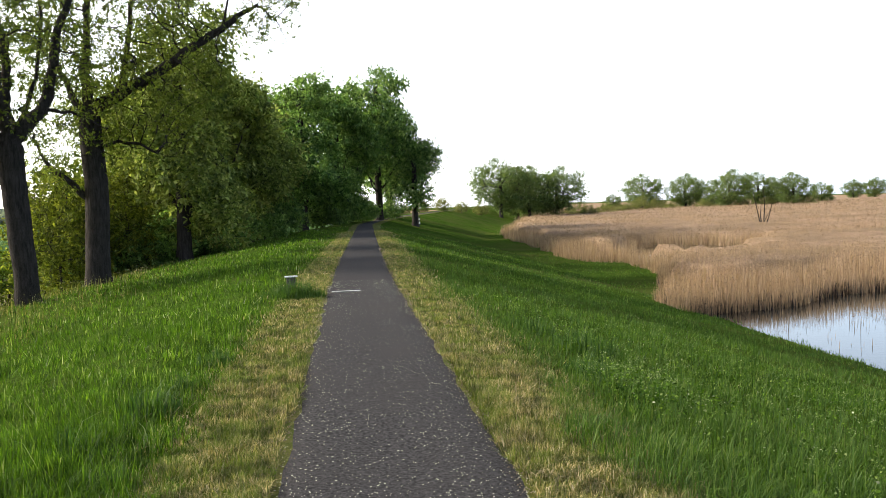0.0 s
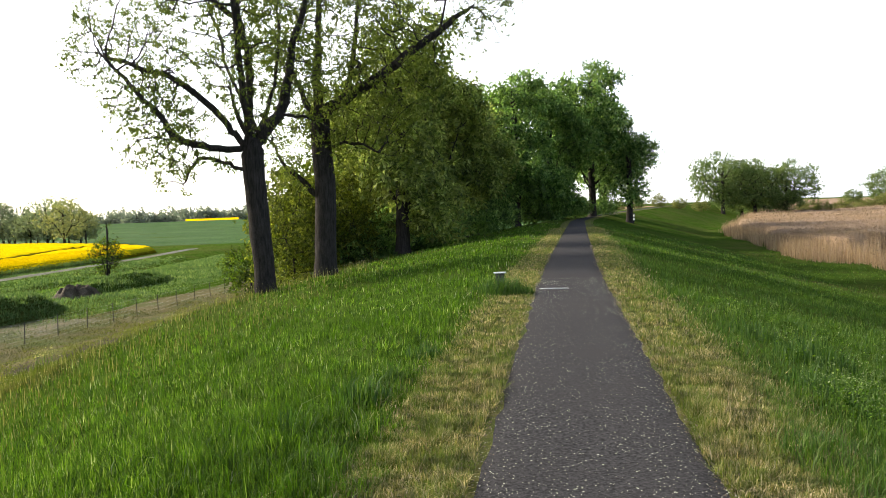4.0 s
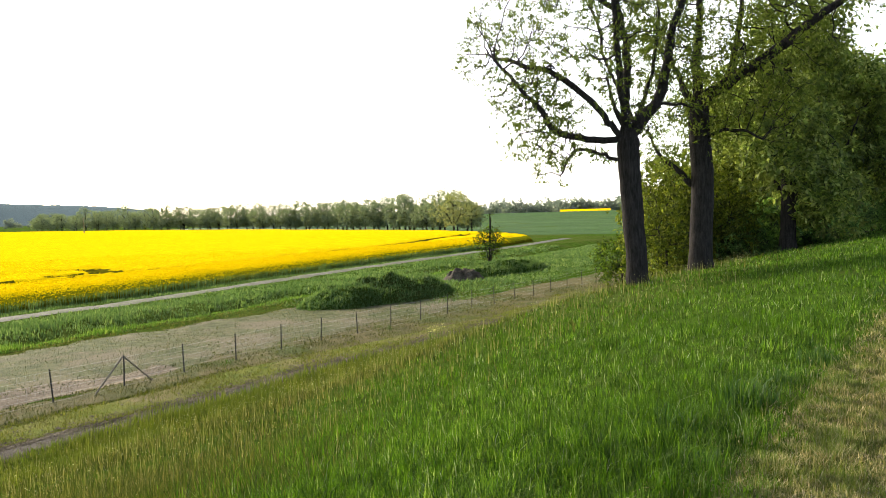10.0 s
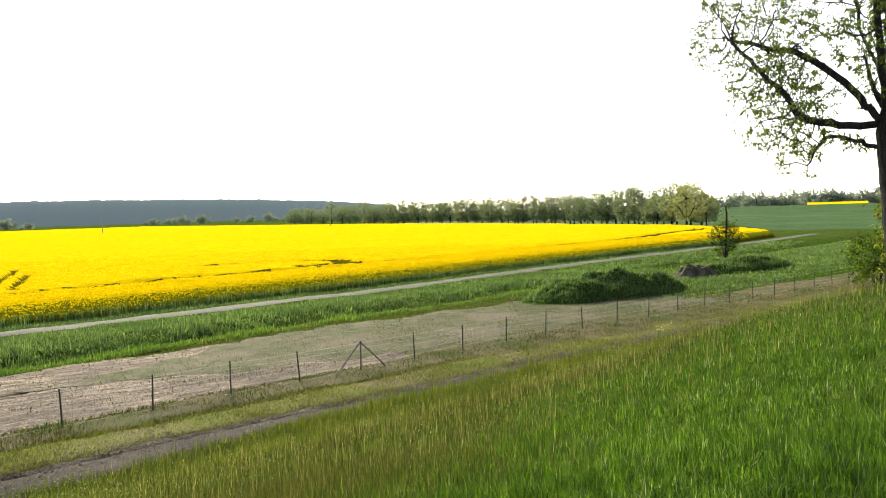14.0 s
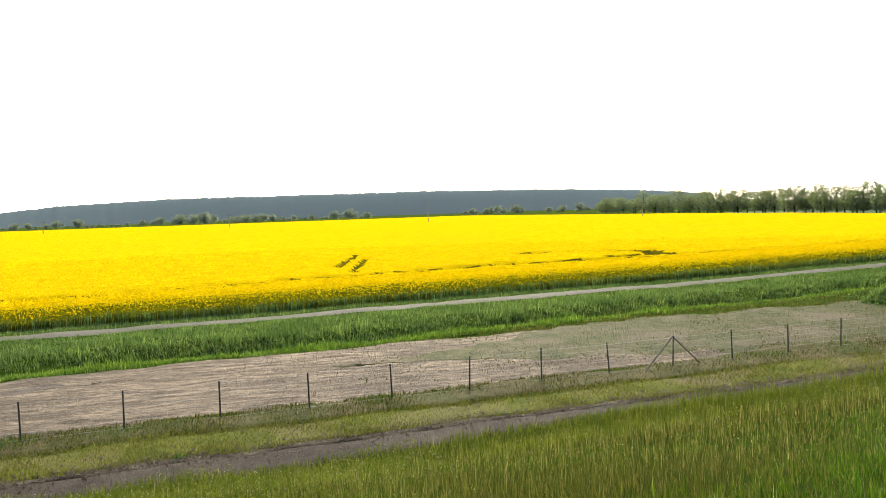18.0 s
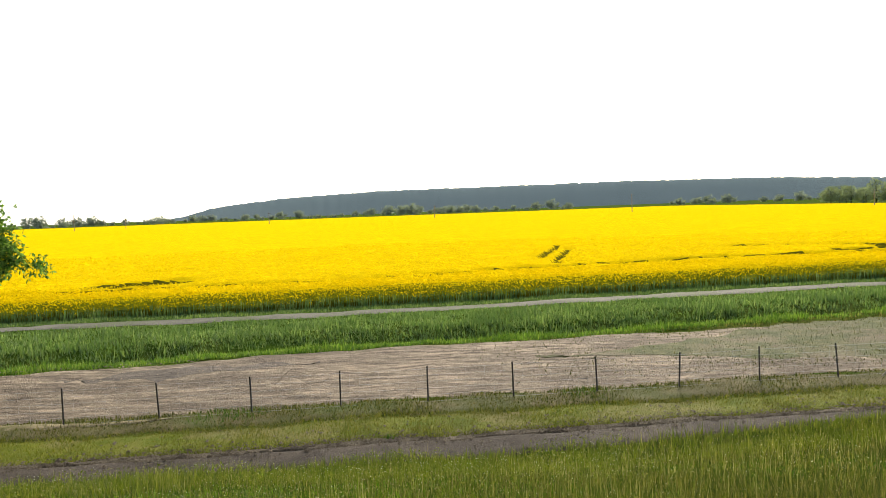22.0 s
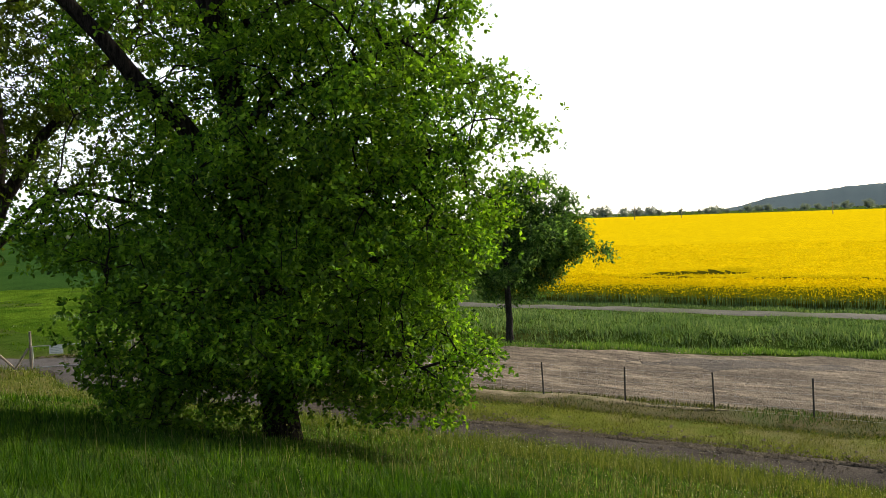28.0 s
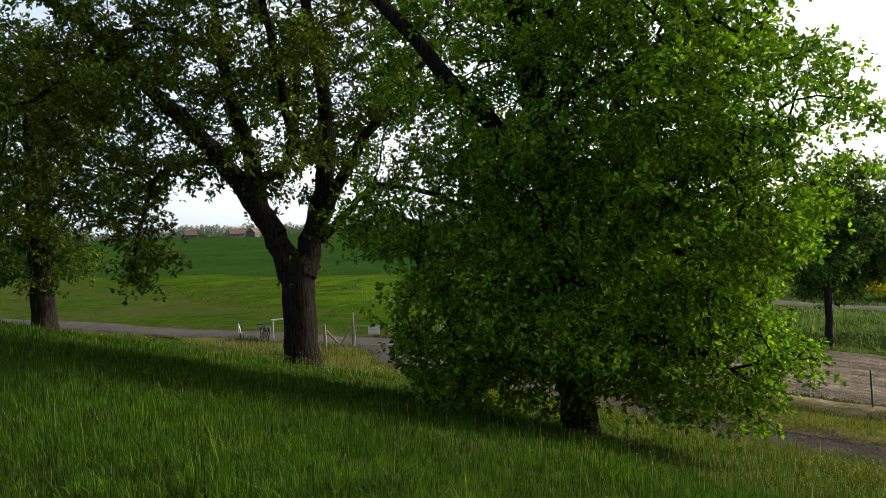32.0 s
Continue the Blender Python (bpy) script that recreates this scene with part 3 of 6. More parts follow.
def rise(name, az0, az1, d0, d1, z0, z1, material, label):
    """A tilted far field between two distances."""
    a, d = np.meshgrid(np.radians(np.linspace(az0, az1, 12)), np.linspace(d0, d1, 6), indexing="ij")
    z = z0 + (z1 - z0) * (d - d0) / (d1 - d0)
    i = (np.arange(11)[:, None] * 6 + np.arange(5)[None]).ravel()
    v_ = np.stack([-np.sin(a) * d, np.cos(a) * d, z], -1).reshape(-1, 3)
    return tagged(raw(name, v_, [np.stack([i, i + 6, i + 7, i + 1], -1)[:, ::-1]], material, flat=False), label, "field", kind="structure")


rise("far_slope", 26, 39, 430, 552, LOW + 0.1, -0.5, M_CROP, "gently rising distant green field")
rise("far_rape_strip", 28.9, 32.4, 552.5, 575, -0.45, 0.9, M_RAPE, "distant strip of yellow rape before a wood")
field("green_field", steps((175, 700, 8)), steps((-10, 420, 8)), 0.1, M_CROP, "level green cereal field beyond the grove")
field("pasture", steps((-420, -140, 5), (-140, -39, 1.2)), steps((25, 110, 1.4), (110, 300, 6)), 0.1, M_PASTURE, "uneven green pasture beyond the gate", 0.16)


def crop_edge(w):
    """u where the pasture ends and the cereal field begins."""
    return np.interp(w, [20, 32, 40, 48, 60, 110], [-136, -122, -106, -90, -76, -66])


v, f = grid(steps((-900, -200, 10), (-200, -56, 2)), steps((-60, 20, 10), (20, 110, 3), (110, 420, 10)),
            lambda u, w: height(u, w) - 0.2 + 0.55 * smooth(-1, 1, crop_edge(w) - u) + 0.16 * (vnoise(u, w, 9, 71) + 0.6 * vnoise(u, w, 3.5, 72)))
tagged(raw("dark_crop_field", v, [f], M_FARCROP, flat=False), "dark green cereal field behind the pasture", "field", kind="structure")


# ---- rape field: a bumpy canopy, stems at its edge, flower heads on top ----
def rape_right(w):
    return np.interp(w, [54, 60, 73, 120, 240, 362, 900], [140, 146, 158, 185, 230, 257, 300])


def rape_left(w):
    return -32 - 0.45 * (w - 54)


def tram(u, w):
    """How far the crop is pressed down: tractor lines and lodged patches."""
    u, w = np.asarray(u, float), np.asarray(w, float)
    mid = np.interp(u, [-36, -7, 2, 11, 22, 60, 100, 150], [61, 62.2, 64.2, 67.4, 70.6, 72.5, 80, 96])
    line = np.exp(-((w - mid - 0.6 * vnoise(u, u * 0, 9, 81)) / 1.2) ** 2) * (0.8 + 0.4 * vnoise(u, w, 2.5, 82))
    for ua, wa, ub, wb, wide, deep in ((-22.6, 66.3, -17.2, 68.8, 1.4, 1.1), (-21.0, 66.2, -18.6, 67.6, 1.7, 1.3), (14.4, 78, 21.8, 103, 0.4, 0.5), (14.8, 72, 21.4, 95, 0.4, 0.5),
                                       (37.5, 86.5, 43.4, 85.6, 1.3, 0.6), (43.4, 85.6, 51, 81, 1.0, 0.5), (43, 74.6, 50, 75, 0.9, 0.6), (51, 81, 49, 75, 1.2, 0.6)):
        s = np.clip(((u - ua) * (ub - ua) + (w - wa) * (wb - wa)) / ((ub - ua) ** 2 + (wb - wa) ** 2), 0, 1)
        q = np.hypot(u - ua - s * (ub - ua), w - wa - s * (wb - wa))
        line = np.maximum(line, np.exp(-(q / wide) ** 2) * deep * (1.0 + 0.6 * vnoise(u, w, 0.9, 83)))
    return np.clip(line, 0, 1)


def rape_top(u, w):
    return LOW + 1.22 + 0.09 * vnoise(u, w, 1.1, 84) + 0.06 * vnoise(u, w, 4, 85) - 0.95 * tram(u, w)


e_s = np.concatenate([[0.0, 0.05], np.arange(0.4, 28, 0.45), np.arange(28, 50, 0.8), np.arange(50, 80, 2), np.geomspace(80, 760, 40)])
s_s = np.linspace(0, 1, 420)
ee, ss = np.meshgrid(e_s, s_s, indexing="ij")
w0 = 54.6 + ee
uu = rape_left(w0) * (1 - ss) + rape_right(w0) * ss
ww = field_edge(np.minimum(uu, 155)) * np.exp(-ee / 60) + 54.6 * (1 - np.exp(-ee / 60)) + ee
ww = ww + 0.2 * vnoise(uu, ee, 1.0, 86) * (ee < 2)
zz = rape_top(uu, ww)
for k_, (e_, z_) in enumerate(zip(e_s[:10], (-0.1, 0.3, 0.55, 0.72, 0.86, 0.97, 1.06, 1.13, 1.18, 1.2))):
    zz[k_] = LOW + z_ * 0.9 + 0.08 * vnoise(uu[k_], ww[k_], 0.7, 87)
zz[:, 0] = zz[:, -1] = LOW - 0.1
x_, y_ = xy(uu, ww)
n_, k_ = ee.shape
i_ = (np.arange(n_ - 1)[:, None] * k_ + np.arange(k_ - 1)[None]).ravel()
rf = np.stack([i_, i_ + 1, i_ + k_ + 1, i_ + k_], -1)
zmean, emean = zz.reshape(-1)[rf].mean(1), ee.reshape(-1)[rf].mean(1)
# pressed dips take the stem colour; on their far walls it stands for shade
dip = tram(uu, ww).reshape(-1)[rf].mean(1)
rape = tagged(raw("rape_field", np.stack([x_, y_, zz], -1).reshape(-1, 3), [rf], [M_RAPE, M_RAPESTEM, M_RAPEEDGE], idx=np.where((zmean < LOW + 0.4) | ((dip > 0.2) & (emean > 4)), 1, np.where(emean < 3.0, 2, 0))), "wide field of bright yellow flowering rape", "crop field", kind="stuff")
# flower heads, thinning and growing with distance
n = 110000
r = np.exp(rng.uniform(math.log(50), math.log(125), n))
az = np.radians(rng.uniform(22, 133, n))
fu, fw = uw(-np.sin(az) * r, np.cos(az) * r)
ok = (fw > field_edge(fu) + 0.1) & (fu < rape_right(fw) - 1) & (fu > rape_left(fw) + 1)
fu, fw, r = fu[ok], fw[ok], r[ok]
ok = tram(fu, fw) < rng.uniform(0.05, 0.2, len(fu))
fu, fw, r = fu[ok], fw[ok], r[ok]
fx, fy = xy(fu, fw)
edge = fw - field_edge(fu)
fz = rape_top(fu, fw) + rng.uniform(-0.02, 0.12, len(fu)) - np.where(edge < 3.2, (3.2 - np.maximum(edge, 0)) * rng.uniform(0.02, 0.24, len(fu)), 0)
v, f = cards(np.stack([fx, fy, fz], -1), 0.0012 * r + 0.06, 5)
raw("flower_heads", v, f, M_FLOWER, rape)["kind"] = "stuff"
n = 110000     # single heads along the near edge, denser further in
hu, he = rng.uniform(-34, 128, n), 9.5 * rng.uniform(0, 1, n) ** 0.8
hw = field_edge(hu) + he
ok = (tram(hu, hw) < 0.3) & (hu < rape_right(hw) - 0.5) & (hu > rape_left(hw) + 0.5)
hu, he, hw = hu[ok], he[ok], hw[ok]
hx, hy = xy(hu, hw)
up = np.interp(he, [0, 0.5, 1.5, 3.6, 9.5], [0.62, 0.86, 1.06, 1.2, 1.26]) + rng.normal(0, 0.07, len(hu)) - np.where(he < 1.0, rng.uniform(0, 0.4, len(hu)), 0)
v, f = cards(np.stack([hx, hy, LOW + up], -1), np.interp(he, [0, 2, 10], [0.09, 0.115, 0.15]) * (1 + 0.004 * np.abs(hu)), 15)
raw("edge_heads", v, f, M_FLOWER, rape)["kind"] = "stuff"
n = 16000
su = rng.uniform(-34, 120, n)
sw = field_edge(su) + rng.uniform(-0.25, 0.5, n)
sx, sy = xy(su, sw)
v, f = blades(np.stack([sx, sy, 0 * sx + LOW - 0.05], -1), rng.uniform(0.35, 0.95, n), rng.uniform(0.03, 0.08, n), rng.uniform(-0.2, 0.2, n), rng.uniform(0, 6.3, n), simple=True)
raw("stems", v, f, M_DITCH, rape)["kind"] = "stuff"

# ---- reed bed ----
def reed_here(u, w):
    m = crest(u) - w
    shore = np.interp(u, [31, 36, 40, 44, 48, 54, 60, 66, 92, 130], [13.6, 14.0, 14.9, 16.4, 19.2, 20.6, 19.6, 17.4, 18.6, 16.5]) + 1.1 * vnoise(u, w, 4, 92)
    x, y = xy(u, w)
    az, d = np.degrees(np.arctan2(x, y)), np.hypot(x, y)
    pool = (np.abs(az - 17.6 - 0.6 * vnoise(d, az, 6, 131)) < 4.0) & (d > 65 + 3 * vnoise(az, d, 1.5, 132)) & (d < 87 + 2.5 * vnoise(az, d, 2, 133))
    pond = (u < 31.8 + 1.2 * np.clip(-w - 17.8, 0, 3.4) + 0.12 * np.maximum(-w - 21, 0) + 1.5 * vnoise(u, w, 3.5, 91))
    pond = pond & (w < -13)
    return (m > shore) & ~pond & ~pool


def reed_hollow(u, w):
    x, y = xy(u, w)
    az, d = np.degrees(np.arctan2(x, y)), np.hypot(x, y)
    return np.maximum(0.35 * np.clip(1.5 * vnoise(u, w, 14, 134) - 0.5, 0, 1), 0.3 * np.exp(-((az - 17.6) / 3.6) ** 4) * smooth(50, 60, d) * (1 - smooth(66, 69, d)))


n = 340000
r = np.exp(rng.uniform(math.log(33), math.log(420), n))
az = np.radians(rng.uniform(-34, 4, n))
ru, rw = uw(-np.sin(az) * r, np.cos(az) * r)
ok = reed_here(ru, rw) & (rng.uniform(size=n) > 0.8 * reed_hollow(ru, rw))
ru, rw, r = ru[ok], rw[ok], r[ok]
rx, ry = xy(ru, rw)
rh = rng.uniform(1.2, 2.3, len(ru)) * (1 - 0.6 * reed_hollow(ru, rw)) * (0.85 + 0.2 * vnoise(ru, rw, 5, 93) + 0.12 * vnoise(ru, rw, 1.2, 97))
inner = sum(reed_here(ru + a_, rw + b_).astype(float) for a_, b_ in ((-2, 0), (2, 0), (0, -2), (0, 2), (-1, 1), (-1, -1))) / 6
rh = rh * (0.5 + 0.5 * inner)
v, f = blades(np.stack([rx, ry, 0 * rx + WATER - 0.1], -1), rh, 0.0005 * r + 0.005, rng.uniform(-0.16, 0.16, len(ru)), rng.uniform(0, 6.3, len(ru)), 0.2, simple=True)
reeds = tagged(raw("reed_bed", v, f, M_REED), "dense golden-brown dry reed bed at the water", "reeds", kind="stuff")
n = 42000
pick = rng.integers(0, len(ru), n)
v, f = cards(np.stack([rx[pick], ry[pick], WATER + rh[pick] * rng.uniform(0.93, 1.03, n)], -1), 0.0012 * r[pick] + 0.02, 6)
raw("reed_plumes", v, f, M_PLUME, reeds)["kind"] = "stuff"
v, f = grid(steps((36, 140, 1.5), (140, 400, 6), (400, 1200, 40)), steps((-900, -160, 30), (-160, -14, 1.5)), lambda u, w: np.where(reed_here(u - 7, w + 4) & reed_here(u - 3, w), WATER + 1.35 + 0.2 * vnoise(u, w, 2.2, 94) - 1.3 * reed_hollow(u, w), WATER - 0.8))
raw("reed_body", v, [f], M_REEDBED, reeds)["kind"] = "stuff"


# ---- grass ----
def in_view(n, a, b, lo=-34, hi=184):
    r_ = np.exp(rng.uniform(math.log(a), math.log(b), n))
    az_ = np.radians(rng.uniform(lo, hi, n))
    u_, w_ = uw(-np.sin(az_) * r_, np.cos(az_) * r_)
    return u_, w_, r_


def sow(name, u, w, r, h, material, label, wide=0.0013, least=0.006, lean=0.55, simple=False, sink=0.02):
    x, y = xy(u, w)
    z = height(u, w) - sink
    k = len(u)
    v_, f_ = blades(np.stack([x, y, z], -1), h, np.maximum(wide * r, least) * rng.uniform(0.7, 1.3, k), rng.uniform(-lean, lean, k), rng.uniform(0, 2 * math.pi, k), simple=simple)
    return tagged(raw(name, v_, f_, material), label, "grass", kind="stuff")


def olive(u, w):
    """Share of olive, seeding grass: the lower slope, most of all ahead of the yard."""
    m = w - crest(u)
    line = smooth(0, 4, m - 4.2 - 0.7 * np.clip(u - 5.5, 0, 8) + 1.2 * vnoise(u, w, 2.5, 121))
    return 0.9 * line * smooth(-1, 5, u) * (1 - 0.25 * smooth(14, 30, u)) + 0.4 * smooth(8, 14, m) * (1 - smooth(-1, 5, u)) * smooth(-16, -8, u) + 0.12 * smooth(4, 9, m) * smooth(-4, 2, u)


for near_, far_, k, simple_, from_, to_ in ((2.2, 6.5, 265000, False, -34, 184), (6.5, 11.0, 135000, True, -34, 184), (11.0, 80.0, 430000, True, -34, 184), (0.6, 2.2, 45000, True, -34, 184), (0.6, 24.0, 150000, True, 184, 326)):
    u, w, r = in_view(k // 9, near_, far_, from_, to_)
    vigour = np.repeat(rng.uniform(0.68, 1.3, len(u)), 9)
    r = np.repeat(r, 9)
    u, w = (np.repeat(q_, 9) + rng.normal(size=len(r)) * (0.03 + 0.0045 * r) for q_ in (u, w))
    m = w - crest(u)
    side_left = (m > 0.95 + 0.2 * vnoise(u, w, 0.8, 95)) & (w < road_mid(u) - road_half(u) - 0.15)
    side_right = (m < -1.65 + 0.25 * vnoise(u, w, 0.8, 96)) & (m > -np.interp(u, [34, 44, 48, 54, 60, 66, 92], [15.2, 16.8, 20, 21.2, 20.2, 18, 19.2]))
    ok = side_left | side_right
    u, w, r, m = u[ok], w[ok], r[ok], m[ok]
    h = rng.uniform(0.11, 0.18, len(u)) * vigour[ok] * (1 + 0.35 * vnoise(u, w, 1.6, 97)) * (1 + 0.28 * vnoise(u, w, 0.4, 98)) * np.clip((np.abs(m) - 0.5) / 1.3, 0.4, 1)
    tall = rng.uniform(size=len(u)) < 0.02
    h = np.where(tall, h * 1.7, h) * (1.08 if not simple_ else 1.0)
    dry = rng.uniform(size=len(u)) < olive(u, w)
    if dry.any():
        sow("olive_grass", u[dry], w[dry], r[dry], h[dry] * 1.25, M_OLIVE, "olive seeding grass on the lower dike slope", wide=0.0012, least=0.006, lean=0.8, simple=simple_)
    u, w, r, h = u[~dry], w[~dry], r[~dry], h[~dry]
    # slope by the leafy tree: greener blades, also darkened to stand for its shade
    in_shade = (u < -4 + 1.5 * vnoise(u, w, 2.0, 147)) & (w - crest(u) > 0) & (w - crest(u) < 11 + 2 * vnoise(u, w, 2.5, 148)) & (rng.uniform(size=len(u)) < 0.85)
    if in_shade.any():
        sow("shaded_grass", u[in_shade], w[in_shade], r[in_shade], h[in_shade] * 1.1, M_SHADEGRASS, "deeper green grass on the dike slope, darkened for tree shade", wide=0.00125, least=0.0048, lean=0.95, simple=simple_)
    u, w, r, h = u[~in_shade], w[~in_shade], r[~in_shade], h[~in_shade]
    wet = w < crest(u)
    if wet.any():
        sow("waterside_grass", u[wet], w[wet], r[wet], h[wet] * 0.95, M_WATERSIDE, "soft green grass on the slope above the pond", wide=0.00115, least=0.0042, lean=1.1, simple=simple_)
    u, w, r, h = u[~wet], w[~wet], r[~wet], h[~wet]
    sow("meadow_grass", u, w, r, h, M_GRASS, "lush green grass on the dike slopes", wide=0.00125, least=0.0048, lean=0.95, simple=simple_)
k = 215000
u = np.where(rng.uniform(size=k) < 0.3, rng.uniform(3.4, 9, k), np.exp(rng.uniform(math.log(2.8), math.log(60), k)))
u[:30000] = rng.uniform(-14, 3.4, 30000)
m = np.where(rng.uniform(size=k) < 0.45, 0.74 + 0.86 * rng.uniform(0, 1, k) ** 1.1 + 0.25 * rng.normal(size=k) * (rng.uniform(size=k) < 0.3), -0.71 - 1.04 * rng.uniform(0, 1, k) ** 1.2 - 0.25 * np.abs(rng.normal(size=k)) * (rng.uniform(size=k) < 0.3))
ok = np.abs(m) > np.where(m < 0, 0.74, 0.78) + 0.05 * vnoise(u, np.sign(m) * 5, 0.35, 77)
u, m = u[ok], m[ok]
w = m + PATH_W + crest(u)
hm = rng.uniform(0.025, 0.09, len(u)) * (1 + 0.4 * vnoise(u, w, 0.3, 146))
for pick, plain_ in (((u > 2) & (u < 5), False), ((u <= 2) | (u >= 5), True)):
    sow("mown_grass", u[pick], w[pick], np.hypot(u, w)[pick], hm[pick], M_DRYBLADE, "short straw-coloured mown grass", least=0.0055, wide=0.0012, lean=1.5, simple=plain_, sink=-0.012)
u, w, r = in_view(60000, 5, 60, 20, 184)
m = w - crest(u)
ok = (m > 5) & (w < road_mid(u) - road_half(u) + 0.1) & (rng.uniform(size=len(u)) < smooth(5, 13, m) * (0.6 + 0.4 * vnoise(u, w, 4, 100)) * (0.3 + 0.7 * smooth(-8, 1, u)))
u, w, r = u[ok], w[ok], r[ok]
# rank grass at the slope's foot, leaning over the service road
fu, fw = 20 * np.tan(rng.uniform(-1.15, 1.1, 45000)), rng.uniform(-3.6, 0.12, 45000)
fw = fw + road_mid(fu) - road_half(fu)
keep = rng.uniform(size=len(fu)) < 0.65 + 0.35 * vnoise(fu, fw, 3, 135)
fu, fw = fu[keep], fw[keep]
sow("foot_grass", fu, fw, np.hypot(fu, fw), rng.uniform(0.16, 0.46, len(fu)) * (1 + 0.3 * vnoise(fu, fw, 1.2, 136)), M_FOOT, "rank grass at the foot of the dike slope", wide=0.0013, lean=0.9, simple=True)
k = 16000
fu = 9 + 46 * rng.uniform(0, 1, k) ** 1.2
fw = road_mid(fu) - road_half(fu) + rng.uniform(-1.6, 0.35, k)
sow("foot_grass", fu, fw, np.hypot(fu, fw), rng.uniform(0.3, 0.62, k) * (1 + 0.3 * vnoise(fu, fw, 1.2, 137)) * smooth(8, 15, fu), M_FOOT, "tall seeding grass hiding the far service road", wide=0.0012, lean=0.8, simple=True)
k = 42000
fu = 16 * np.tan(rng.uniform(-1.2, 1.15, k))
fw = road_mid(fu) - road_half(fu) - 9.0 * rng.uniform(0.0, 1, k) ** 1.3
keep = (vnoise(fu, fw, 2.2, 143) > -0.25) & (fu < 6 + 4 * vnoise(fu, fw, 3, 144))
fu, fw = fu[keep], fw[keep]
fx, fy = xy(fu, fw)
fr = np.hypot(fu, fw)
v, f = cards(np.stack([fx, fy, height(fu, fw) + rng.uniform(0.05, 0.36, len(fu))], -1), 0.0016 * fr + 0.015, 44)
weeds = tagged(raw("slope_weeds", v, f, M_FOOT), "leafy weeds among the grass of the lower slope", "weeds", kind="stuff")
keep = (rng.uniform(size=len(fu)) < 0.07) & (fu > -9)
v, f = cards(np.stack([fx, fy, height(fu, fw) + rng.uniform(0.3, 0.46, len(fu))], -1)[keep], 0.0007 * fr[keep] + 0.006, 45)
raw("small_blossoms", v, f, M_UMBEL, weeds)["kind"] = "stuff"
hs = rng.uniform(0.26, 0.55, len(u))
stalks = sow("seeding_grass", u, w, r, hs, M_SEED, "grass stalks with pale seed heads", wide=0.0007, lean=0.3, simple=True)
hx, hy = xy(u, w)
v, f = cards(np.stack([hx, hy, height(u, w) + hs * 0.93], -1) + rng.normal(size=(len(u), 3)) * 0.04, 0.0009 * r + 0.008, 16)
raw("seed_head", v, f, M_HEAD, stalks)["kind"] = "stuff"
# dark stems added low along the water's edge for the shadow inside the reeds
k = 26000
bu, bw = rng.uniform(30, 44, k), -rng.uniform(14.5, 34, k)
ok = reed_here(bu, bw) & ~(reed_here(bu - 1.6, bw) & reed_here(bu - 1.0, bw + 1.0))
bu, bw = bu[ok], bw[ok]
px, py = xy(bu, bw)
v, f = blades(np.stack([px, py, 0 * px + WATER - 0.1], -1), rng.uniform(0.3, 0.95, len(bu)), np.full(len(bu), 0.034), rng.uniform(-0.3, 0.3, len(bu)), rng.uniform(0, 6.3, len(bu)), simple=True)
raw("shadow_stems", v, f, M_BARK, reeds)["kind"] = "stuff"
# single stems standing in the pond
k = 500
pu, pw = rng.uniform(22, 41, k), -rng.uniform(15.5, 32, k)
ok = ~reed_here(pu, pw) & (vnoise(pu, pw, 3, 137) > -0.25)
pu, pw = pu[ok], pw[ok]
px, py = xy(pu, pw)
v, f = blades(np.stack([px, py, 0 * px + WATER - 0.1], -1), rng.uniform(0.2, 0.8, len(pu)), np.full(len(pu), 0.018), rng.uniform(-0.3, 0.3, len(pu)), rng.uniform(0, 6.3, len(pu)))
raw("pond_stems", v, f, M_REED, reeds)["kind"] = "stuff"
# thin grass creeping over the yard towards its far end
u = 30 * np.tan(rng.uniform(-0.9, 1.05, 130000))
w = 28.3 + (bank_line(u) - 28.0) * rng.uniform(0, 1, 130000)
ok = rng.uniform(size=len(u)) < np.interp(u, [-30, 2, 10, 22, 60], [0.0, 0.0, 0.16, 0.7, 1]) * (0.75 + 0.5 * vnoise(u, w, 2.5, 122))
u, w = u[ok], w[ok]
sow("yard_grass", u, w, np.hypot(u, w), rng.uniform(0.04, 0.14, len(u)), M_OLIVE, "thin short grass creeping over the gravel", wide=0.0012, lean=1.0, simple=True, sink=-0.05)
for lo_, hi_, mm, k in ((-4.3, -1.4, M_VERGE, 60000), (-1.6, 0.7, M_OLIVE, 42000)):
    u = 26 * np.tan(rng.uniform(-1.0, 1.22, k))
    w = np.maximum(rng.uniform(lo_, hi_, k) + fence_line(u), road_mid(u) + road_half(u) + 0.15)
    sow("verge_grass", u, w, np.hypot(u, w), rng.uniform(0.05, 0.15, k) * (1 + 0.5 * vnoise(u, w, 1.0, 138)), mm, "short grass along the wire fence", wide=0.0012, lean=1.5, simple=True, sink=-0.03)


def tussocks(name, cu, cw, rad, top, per, material, label):
    """Clumps of grass, highest in their middles."""
    k = len(cu)
    q, a_ = np.sqrt(rng.uniform(0, 1, (k, per))), rng.uniform(0, 6.3, (k, per))
    u_, w_ = (cu[:, None] + rad[:, None] * q * np.cos(a_)).ravel(), (cw[:, None] + rad[:, None] * q * np.sin(a_)).ravel()
    h_ = (top[:, None] * (1 - 0.6 * q * q) * rng.uniform(0.6, 1.15, (k, per))).ravel()
    return sow(name, u_, w_, np.hypot(u_, w_), h_, material, label, wide=0.0013, lean=0.9, simple=True)


